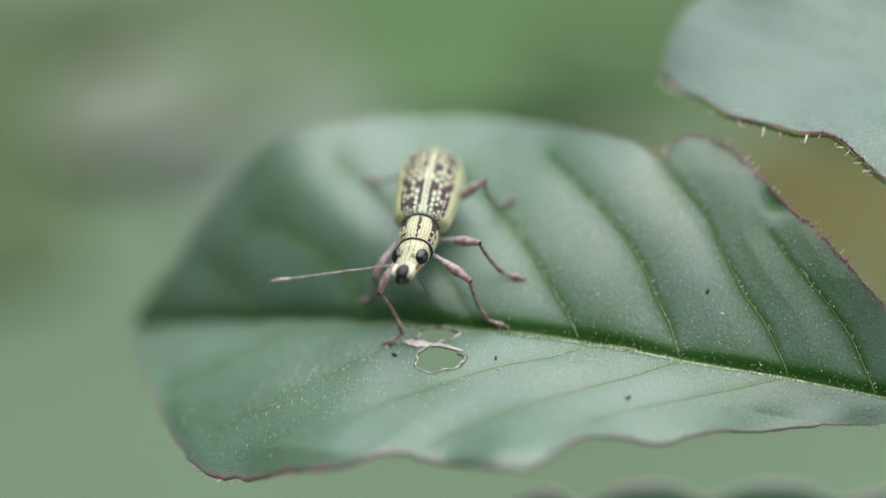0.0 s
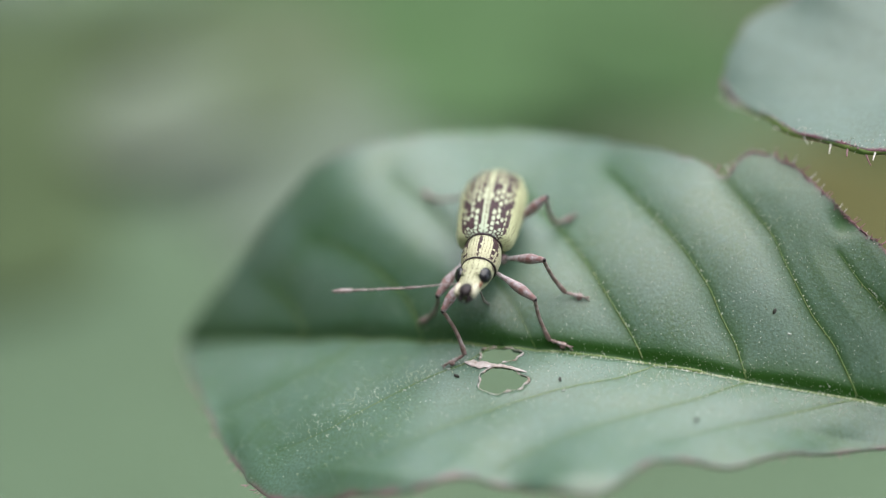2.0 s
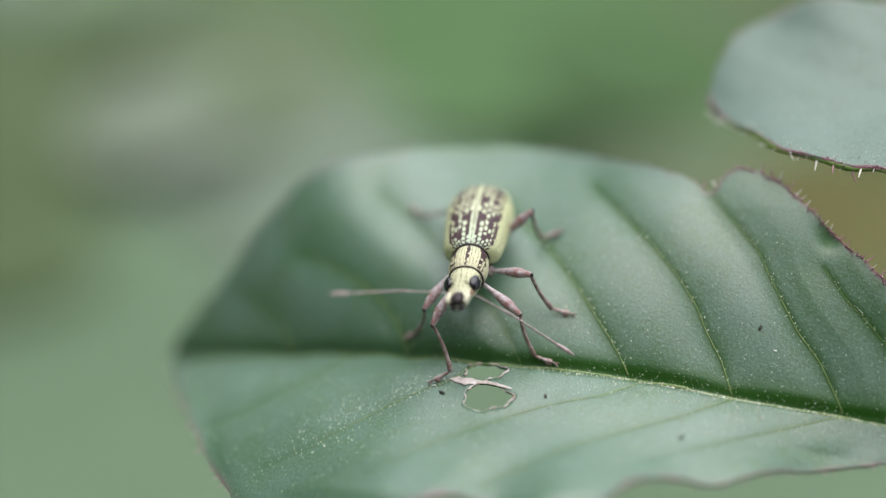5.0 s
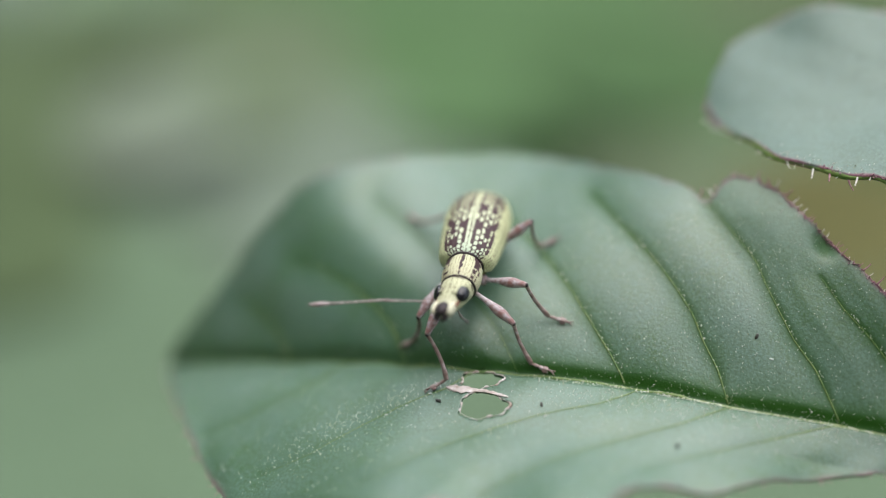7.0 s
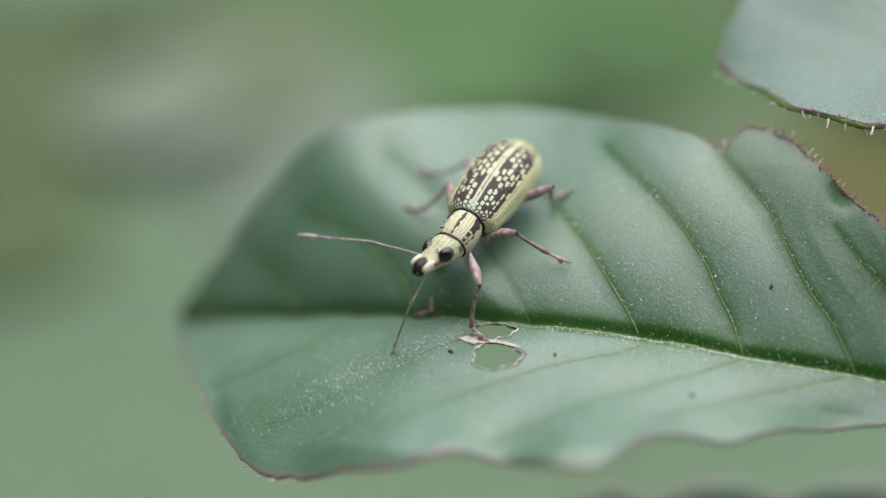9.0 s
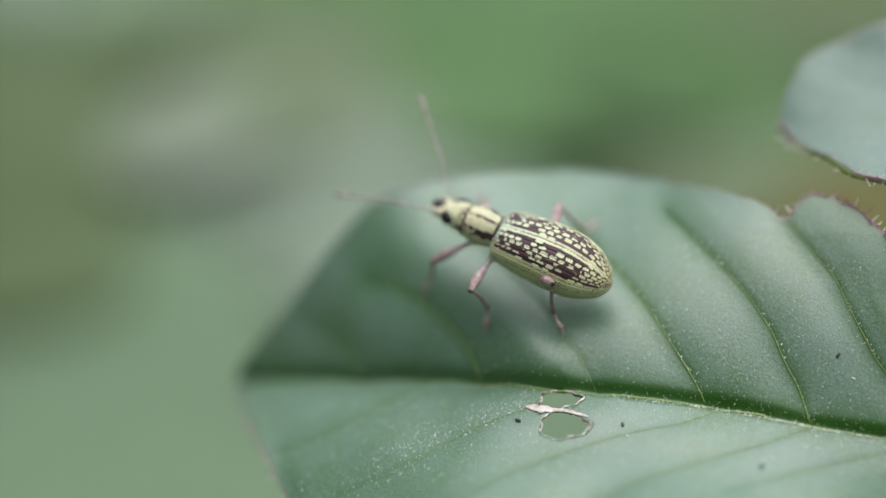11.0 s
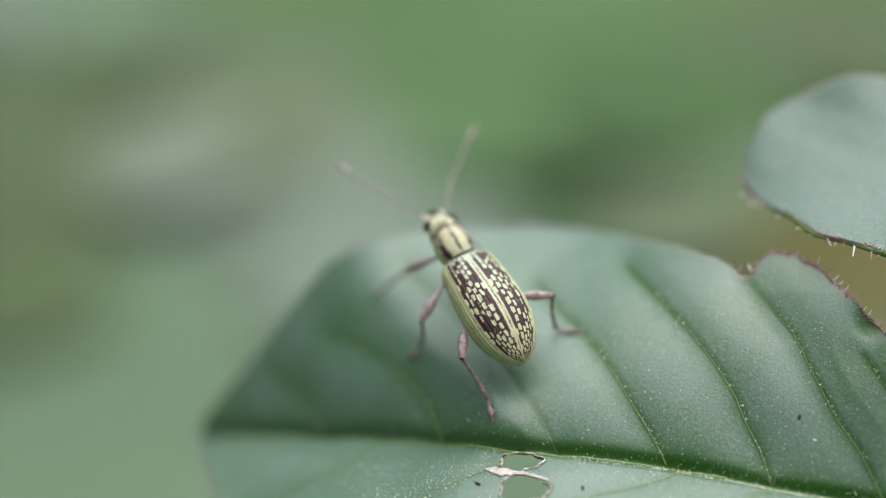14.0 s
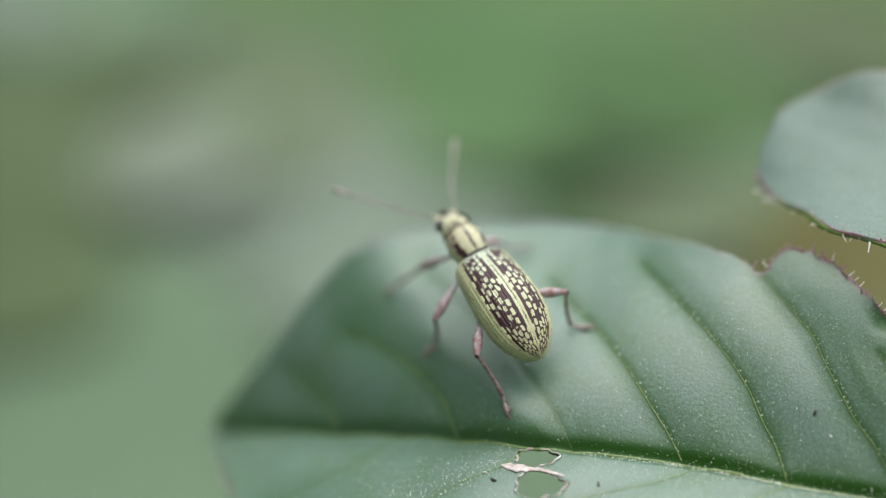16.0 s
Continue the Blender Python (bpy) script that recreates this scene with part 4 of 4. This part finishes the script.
        # groove in which the antenna lies
        v, f = ball((0.66, sg * 0.272, -0.02), (0.13, 0.04, 0.05), 8, 12)
        mesh("scrobe", v, f, RUST, head, "rust-brown antenna groove")
        v, f = tube([(0.98, sg * 0.12, -0.13), (1.09, sg * 0.11, -0.18), (1.15, sg * 0.03, -0.23)], [0.075, 0.06, 0.02], 8)
        mesh("mandible", v, f, MOUTH, head, "dark brown jaw")
    v, f = ball((0.90, 0, -0.03), (0.25, 0.165, 0.13), 12, 18)
    mesh("snout_plate", v, f, MOUTH, head, "dark bare snout tip")
    for sg in (1, -1):
        v, f = ball((0.86, sg * 0.215, -0.04), (0.23, 0.06, 0.12), 10, 14)
        mesh("snout_lobe", v, f, BELLY_PALE, head, "pale side lobe of the snout")
    for sg in (1, -1):
        v, f = ball((0.36, sg * 0.15, 0.16), (0.22, 0.12, 0.08), 10, 14)
        mesh("brow", v, f, HEADSCALE, head)
    v, f = ball((0.02, 0, 0), (0.34, 0.385, 0.375), 12, 20)
    mesh("neck", v, f, HEADSCALE, head)
    feelers = []
    for sg in (-1, 1):
        pts = [(0, 0, 0), (0.44, 0, 0.015), (0.93, 0, 0.0), (1.18, 0, 0.0), (1.26, 0, 0)]
        scape = mesh("scape", *tube(pts, [0.016, 0.017, 0.021, 0.038, 0.022], 8), FEELER, head, "thin brown first antenna joint")
        scape.location = (0.72 * S, sg * 0.23 * S, 0.02 * S)
        p, r = [], []
        for k in range(7):
            x0 = k * 0.17
            p += [(x0, 0, 0), (x0 + 0.065, 0, 0), (x0 + 0.137, 0, 0), (x0 + 0.16, 0, 0)]
            r += [0.017, 0.025, 0.032, 0.020]
        for x0, rr in ((1.2, 0.027), (1.28, 0.044), (1.39, 0.058), (1.52, 0.056), (1.65, 0.038), (1.73, 0.01)):
            p.append((x0, 0, 0))
            r.append(rr)
        flag = mesh("flagellum", *tube(p, r, 8), FEELER, head, "beaded antenna whip with a club")
        feelers.append((scape, flag))
    # legs: thigh, shin and foot
    legs = []
    fx = np.linspace(0, 1.29, 24)
    fr_ = profile(fx, [(0, 0.05), (0.3, 0.055), (0.55, 0.085), (0.78, 0.125), (0.95, 0.125), (1.10, 0.09), (1.24, 0.072), (1.29, 0.055)])
    femur = tube([(x, 0, 0.05 * math.sin(x / 1.29 * math.pi)) for x in fx], list(fr_), 14)
    tx = np.linspace(0, 1.23, 20)
    tr = profile(tx, [(0, 0.05), (0.12, 0.044), (0.45, 0.045), (0.9, 0.051), (1.12, 0.066), (1.23, 0.048)])
    tibia = tube([(x, 0, -0.06 * math.sin(x / 1.23 * math.pi)) for x in tx], list(tr), 12)
    pieces = []
    for x0, ln, rr in ((0.0, 0.16, 0.05), (0.15, 0.13, 0.055), (0.27, 0.15, 0.075)):
        k = np.linspace(0, 1, 7)
        pieces.append(tube([(x0 + ln * q, 0, 0) for q in k], [rr * (0.45 + 0.6 * q - 0.25 * max(0, q - 0.7)) for q in k], 10))
    pieces.append(tube([(0.36, 0, 0.01), (0.46, 0, 0.03), (0.54, 0, 0.025)], [0.022, 0.025, 0.032], 8))
    for sg in (1, -1):
        pieces.append(tube([(0.53, sg * 0.012, 0.02), (0.59, sg * 0.045, 0.015), (0.63, sg * 0.05, -0.035)], [0.018, 0.014, 0.004], 6))
        pieces.append(ball((0.36, sg * 0.05, -0.02), (0.07, 0.045, 0.035), 6, 8))
    foot = joined(*pieces)
    for cx, cy, cz in ((0.5, 0.26, -0.33), (-0.08, 0.42, -0.45), (-1.2, 0.5, -0.45)):
        for sg in (1, -1):
            leg = mesh("leg", *femur, LEG_SKIN, beetle, "pinkish brown leg with a swollen scaly thigh")
            leg.location = (cx * S, sg * cy * S, cz * S)
            shin = mesh("shin", *tibia, SHIN_SKIN, leg)
            tarsus = mesh("foot", *foot, SHIN_SKIN, leg, "reddish lobed foot with two claws")
            mesh("knee", *ball((1.28, 0, 0), (0.055, 0.055, 0.06), 8, 10), MOUTH, leg, "dark knee joint")
            legs.append((leg, shin, tarsus, Vector((cx, sg * cy, cz))))
            mesh("hip", *ball((cx, sg * cy, cz), (0.14, 0.12, 0.14), 8, 12), LEG_SKIN, beetle)
    return beetle, head, feelers, legs


weevil, weevil_head, weevil_feelers, weevil_legs = build_weevil()


# ---- debris on the leaf ----
def debris():
    rng = np.random.default_rng(5)
    for u, v, r, mat, what in ((7.64, 1.32, 0.055, SPECK, "dark"), (2.95, -1.0, 0.05, SPECK, "dark"), (0.45, -1.15, 0.06, SPECK, "dark"), (6.2, -1.75, 0.055, SPECK, "dark"),
                               (0.2, -0.95, 0.035, WHITE_SPECK, "white"), (8.0, 0.95, 0.035, WHITE_SPECK, "white"), (3.1, -1.3, 0.035, WHITE_SPECK, "white"),
                               (-0.3, -1.35, 0.03, WHITE_SPECK, "white"), (-0.75, -1.62, 0.03, WHITE_SPECK, "white")):
        v_, f_ = ball((0, 0, 0), (r * 1.5, r * 0.7, r * 0.6), 6, 9)
        v_ = [tuple(c * (1 + 0.25 * noise.noise(Vector(p) * 20)) for c in p) for p in v_]
        ob = mesh("debris_speck", v_, f_, mat)
        n = leaf_normal(u, v)
        p = LEAF @ (Vector(on_leaf(u, v, r * 0.4)) * S)
        ob.matrix_world = Matrix.Translation(p) @ (LEAF.to_3x3() @ n.to_track_quat("Z", "X").to_matrix()).to_4x4() @ pose(0, 0, 0, 0, 0, rng.uniform(0, 180))
        tagged(ob, what + " speck of debris lying on the leaf", "debris", "specks on the leaf")


debris()

# ---- movement of the weevil ----
# seconds, place and turn of the body on the leaf: u, v, height, yaw, nose up, roll
BODY = [
    (0, 0.90, 1.06, 2.68, -83, -4, -14),
    (2, 0.87, 1.21, 2.54, -84, -2, -5),
    (2.5, 0.93, 1.33, 2.62, -82, 2, -4),
    (3.5, 0.93, 1.34, 2.63, -80, 2, -4),
    (6.5, 0.87, 1.26, 2.63, -85, 1, -8),
    (7.5, 0.88, 1.19, 2.74, -86, -0, -9),
    (8, 0.77, 1.35, 2.49, -89, -0, -11),
    (8.5, 0.68, 1.15, 2.54, -94, -5, -17),
    (9, 0.61, 1.23, 2.52, -107, -7, -16),
    (9.5, 0.12, 1.23, 2.56, -127, -1, -33),
    (9.7, -0.13, 1.23, 2.78, -138, 6, -25),
    (10.75, -0.38, 2.10, 3.30, -183, 16, -22),
    (12, -0.52, 3.00, 3.80, -227, 25, 0),
    (12.5, -0.48, 3.03, 3.82, -227, 25, 0),
    (14, -0.47, 3.06, 3.80, -227, 26, 1),
    (15.5, -0.50, 3.05, 3.75, -226, 24, 3),
    (16, -0.50, 3.05, 3.75, -226, 24, 3),
]
# seconds, head yaw, nose up, roll; ways of right scape, right whip, left scape, left whip
HEAD = [
    (0, -11, 9, 15, (0.46, -0.88, 0.09), (0.48, -0.87, 0.09), (-0.61, -0.18, -0.77), (-0.61, -0.06, -0.79)),
    (2, -10, 11, 8, (0.41, -0.91, 0.11), (0.41, -0.90, 0.15), (-0.64, -0.22, -0.73), (-0.77, -0.13, -0.63)),
    (2.5, 3, 14, 5, (0.38, -0.86, 0.34), (0.77, -0.46, 0.44), (-0.14, 0.98, 0.17), (0.48, 0.76, 0.44)),
    (3.5, 5, 13, 4, (0.39, -0.83, 0.39), (0.73, -0.50, 0.46), (0.42, 0.91, 0.05), (0.71, 0.65, 0.29)),
    (6.5, -14, 8, 14, (0.46, -0.85, 0.25), (0.52, -0.84, 0.17), (-0.67, -0.27, -0.69), (-0.73, -0.29, -0.62)),
    (7.5, -13, 6, 13, (0.44, -0.86, 0.25), (0.51, -0.84, 0.18), (-0.63, -0.35, -0.70), (-0.73, -0.14, -0.67)),
    (7.6, -14, 7, 13, (0.53, -0.84, 0.14), (0.63, -0.77, -0.03), (-0.67, -0.31, -0.67), (-0.75, -0.15, -0.64)),
    (7.7, -15, 8, 13, (0.65, -0.74, -0.14), (0.73, -0.58, -0.38), (-0.71, -0.27, -0.64), (-0.77, -0.17, -0.60)),
    (7.8, -15, 8, 14, (0.64, -0.77, -0.05), (0.69, -0.71, -0.13), (-0.75, -0.24, -0.60), (-0.80, -0.18, -0.57)),
    (7.9, -16, 9, 14, (0.66, -0.75, -0.08), (0.69, -0.72, -0.10), (-0.79, -0.20, -0.57), (-0.82, -0.20, -0.53)),
    (8, -17, 10, 14, (0.71, -0.69, -0.13), (0.70, -0.69, -0.16), (-0.83, -0.16, -0.54), (-0.84, -0.21, -0.50)),
    (8.1, -17, 9, 16, (0.69, -0.47, -0.55), (0.22, -0.48, -0.85), (-0.77, -0.20, -0.59), (-0.78, -0.25, -0.55)),
    (8.2, -17, 8, 17, (0.70, -0.71, -0.09), (0.72, -0.65, -0.24), (-0.71, -0.24, -0.64), (-0.73, -0.28, -0.59)),
    (8.3, -18, 6, 19, (0.70, -0.66, -0.26), (0.14, -0.74, -0.65), (-0.64, -0.28, -0.68), (-0.67, -0.32, -0.64)),
    (8.5, -18, 4, 22, (0.81, -0.48, -0.34), (0.52, -0.18, -0.84), (-0.52, -0.36, -0.78), (-0.56, -0.39, -0.73)),
    (9, -17, 7, 18, (0.62, -0.70, 0.36), (0.71, -0.68, 0.21), (0.60, -0.19, -0.78), (0.35, -0.26, -0.90)),
    (9.5, -13, 11, 18, (0.76, 0.30, 0.57), (0.57, 0.24, 0.78), (0.86, 0.04, -0.51), (0.81, 0.18, -0.56)),
    (9.7, -13, 7, 20, (0.61, -0.51, 0.60), (0.72, -0.16, 0.67), (0.92, 0.01, -0.39), (0.89, 0.09, -0.44)),
    (12, -11, -24, 0, (0.77, -0.49, 0.42), (0.71, -0.63, 0.31), (0.67, 0.60, 0.45), (0.87, 0.48, 0.13)),
    (12.5, -10, -26, -1, (0.77, -0.48, 0.42), (0.71, -0.63, 0.31), (0.58, 0.64, 0.51), (0.86, 0.48, 0.20)),
    (14, -9, -24, -1, (0.87, -0.45, 0.20), (0.58, -0.67, 0.47), (0.78, 0.56, 0.27), (0.76, 0.54, 0.37)),
    (15.5, -7, -22, -2, (0.95, -0.30, 0.12), (0.86, -0.46, 0.20), (0.47, 0.80, 0.37), (0.69, 0.70, 0.21)),
]
# footholds u, v of each leg: seconds at which it is set down
STEPS = [
    [(0, 2.98, 0.13), (7.75, 2.98, 0.13), (8.05, 1.9, 0.1), (8.35, 1.26, -0.78), (9.15, 1.26, -0.78), (9.45, -0.9, 0.28), (9.7, -1.6, 0.25), (10.5, -1.98, 0.86), (11.1, -2.62, 1.85), (11.7, -3.01, 2.71), (16, -3.07, 2.71)],
    [(0, 0.09, -0.91), (8.1, 0.09, -0.91), (8.4, -0.65, 0.06), (9, -0.83, 0.16), (9.2, -0.83, 0.16), (9.45, -1.55, 2.09), (10.3, -1.77, 3.13), (11, -1.16, 4.08), (11.6, -0.34, 5.26, 1.4), (15, -0.34, 5.26, 1.4), (15.4, 0.73, 4.26), (16, 0.73, 4.26)],
    [(0, 3.26, 1.12), (8.7, 3.3, 1.12), (9.1, 2.85, 1.14), (9.4, 1.4, 0.41), (9.8, 1.15, 0.3), (10.4, 0, 0.59), (11.2, -0.99, 1.08), (11.7, -1.86, 1.62), (16, -1.86, 1.62)],
    [(0, -0.95, 0.44), (8.55, -0.95, 0.44), (8.85, -1.4, 2.23), (9.3, -1.4, 2.23), (9.6, -0.94, 2.67), (10.6, 0.06, 3.74), (11.4, 0.4, 5.24, 2.1), (16, 0.4, 5.24, 2.1)],
    [(0, 2.77, 2.89), (9.5, 2.75, 2.93), (9.9, 2.6, 2.49), (10.6, 1.7, 1.19), (11.3, 0.9, 0.79), (11.8, 0.47, 0.55), (16, 0.47, 0.55)],
    [(0, -1.22, 3.12), (9.5, -1.12, 3.12), (10, 0.36, 4.04), (10.8, 1.62, 3.84), (11.6, 2.37, 2.53), (16, 2.37, 2.53)],
]


def between(rows, t):
    """Row values at t, eased from row to row."""
    if t <= rows[0][0]:
        return np.array(rows[0][1:], float)
    for a, b in zip(rows[:-1], rows[1:]):
        if t <= b[0]:
            k = (t - a[0]) / (b[0] - a[0])
            return np.array(a[1:], float) * (1 - k) + np.array(b[1:], float) * k
    return np.array(rows[-1][1:], float)


def turned(yaw, up, roll):
    return Euler((radians(roll), radians(-up), radians(yaw))).to_matrix().to_4x4()


def along(way, hint):
    """A turn whose x runs along way and whose z leans to hint."""
    x = Vector(way).normalized()
    z = Vector(hint)
    z = (z - x * z.dot(x)).normalized()
    return Matrix((x, z.cross(x), z)).transposed().to_4x4()


def motions():
    times = sorted({round(0.5 * k, 2) for k in range(33)} | {round(7.0 + 0.1 * k, 2) for k in range(52)} | {1.8, 2.2, 2.3, 15.1, 15.2, 15.3, 15.4})
    body = []
    flat = [(r[0], r[1], r[2], r[3], *r[4], *r[5], *r[6], *r[7]) for r in HEAD]
    head_rows, feeler_rows = [], [[], [], [], []]
    leg_rows = [[[], [], []] for _ in weevil_legs]
    for t in times:
        u, v, h, yaw, up, roll = between(BODY, t)
        b = Matrix.Translation(Vector((u, v, h))) @ turned(yaw, up, roll)
        body.append((t, LEAF @ Matrix.Translation(Vector((u, v, h)) * S) @ turned(yaw, up, roll)))
        q = between(flat, t)
        hm = Matrix.Translation((0.85 * S, 0, 0)) @ turned(*q[:3])
        head_rows.append((t, hm))
        for i, sg in enumerate((-1, 1)):
            sc, fl = Vector(q[3 + 6 * i:6 + 6 * i]), Vector(q[6 + 6 * i:9 + 6 * i])
            base = Vector((0.72, sg * 0.23, 0.02))
            m1 = Matrix.Translation(base * S) @ along(sc, (0.15, 0.1, 1))
            tip = base + sc.normalized() * 1.25
            m2 = Matrix.Translation(tip * S) @ along(fl, (0.15, 0.1, 1))
            feeler_rows[2 * i].append((t, m1))
            feeler_rows[2 * i + 1].append((t, m2))
        inv = b.inverted()
        for n, (leg, shin, tarsus, hip) in enumerate(weevil_legs):
            rows = STEPS[n]
            fu, fv, drop = between([(*r, 0.0) if len(r) == 3 else r for r in rows], t)
            lift = 0.0
            for a, c in zip(rows[:-1], rows[1:]):
                if a[0] < t < c[0] and math.dist(a[1:3], c[1:3]) > 0.25 and c[0] - a[0] < 1.0:
                    lift = 0.35 * math.sin(math.pi * (t - a[0]) / (c[0] - a[0]))
            foot = Vector(on_leaf(fu, fv, 0.04 + lift - drop))
            nrm = broad_normal(fu, fv)
            hipl = b @ hip
            out = foot - hipl
            out = (out - nrm * out.dot(nrm)).normalized()
            if n < 4:  # the feet point sideways
                side = b.to_3x3() @ Vector((0, hip.y, 0))
                side = (side - nrm * side.dot(nrm)).normalized()
                k = max(0.0, min(1.0, (t - 9.1) / 0.3, (10.8 - t) / 0.4)) if n == 0 else 0.0
                out = (out * (0.5 + 0.5 * k) + side * 0.8 * (1 - k)).normalized()
            ankle = foot - out * 0.55 + nrm * 0.13
            d = ankle - hipl
            if d.length > 2.46:
                ankle = hipl + d * (2.46 / d.length)
                d = ankle - hipl
            l1, l2 = 1.27, 1.22
            ln = max(d.length, 0.15)
            x = d / ln
            ca = max(-1, min(1, (l1 * l1 + ln * ln - l2 * l2) / (2 * l1 * ln)))
            fwd = b.to_3x3() @ Vector((1, 0, 0))
            pole = nrm + out * 0.7
            if n == 4:
                pole = nrm * 0.8 + b.to_3x3() @ Vector((-0.2, 0.8, 0))
            if n == 5:
                pole = Vector((-0.3, 0.8, 0.1))
            if n == 5:  # spread to the side after the turn
                k = max(0.0, min(1.0, (t - 10.6) / 0.8))
                pole = pole * (1 - k) + (out * 0.9 + nrm * 0.5) * k
            if n == 3:  # drawn in towards the front
                k = max(0.0, min(1.0, (8.6 - t) / 0.3))
                pole = pole * (1 - k) + (nrm * 0.6 + fwd * 0.8) * k
            if n in (1, 3):  # folded behind the body during the turn
                k = max(0.0, min(1.0, (t - 8.6) / 0.4, (11.2 - t) / 0.5))
                pole = pole * (1 - k) + Vector((-0.3, 0.8, 0.25)) * k
            if n in (0, 2):  # propped under the body during the turn
                k = max(0.0, min(1.0, (t - 9.1) / 0.3, (10.8 - t) / 0.4))
                pole = pole * (1 - k) + (Vector((0.75, -0.45, 0.5)) if n == 0 else Vector((0.51, -0.04, 0.86))) * k
            if n in (0, 2):  # spread low over the leaf after the turn
                k = max(0.0, min(1.0, (t - 10.6) / 0.8))
                pole = pole * (1 - k) + Vector((0.2, -0.5, 0.8)) * k
            if n == 4:  # trails behind the body after the turn
                k = max(0.0, min(1.0, (t - 9.1) / 0.3))
                pole = pole * (1 - k) + (b.to_3x3() @ Vector((-1.0, 0.35, 0.3))) * k
                k = max(0.0, min(1.0, (t - 10.6) / 0.8))
                pole = pole * (1 - k) + (nrm + b.to_3x3() @ Vector((0, 0.3, 0))) * k
            if n in (1, 3):  # folded over the margin after the turn
                k = max(0.0, min(1.0, (t - 10.6) / 0.8, (15.4 - t) / 0.3 if n == 1 else 1.0))
                pole = pole * (1 - k) + Vector(((0.1, 1.0, 0.2), (0.75, 0.5, -0.1))[n // 2]) * 1.2 * k
            pole = (pole - x * pole.dot(x)).normalized()
            knee = hipl + x * (l1 * ca) + pole * (l1 * math.sqrt(1 - ca * ca))
            kb, ab, fb, hb = inv @ knee, inv @ ankle, inv @ foot, hip
            upv = inv.to_3x3() @ nrm
            m1 = Matrix.Translation(hb * S) @ along(kb - hb, upv)
            m2 = Matrix.Translation(kb * S) @ along(ab - kb, inv.to_3x3() @ (nrm * 0.4 + out))
            m3 = Matrix.Translation(ab * S) @ along(fb - ab, upv)
            leg_rows[n][0].append((t, m1))
            leg_rows[n][1].append((t, m1.inverted() @ m2))
            leg_rows[n][2].append((t, m1.inverted() @ m3))
    walk(weevil, body)
    walk(weevil_head, head_rows)
    for i, (scape, flag) in enumerate(weevil_feelers):
        walk(scape, feeler_rows[2 * i])
        walk(flag, feeler_rows[2 * i + 1])
    for (leg, shin, tarsus, hip), (r1, r2, r3) in zip(weevil_legs, leg_rows):
        walk(leg, r1)
        walk(shin, r2)
        walk(tarsus, r3)


motions()
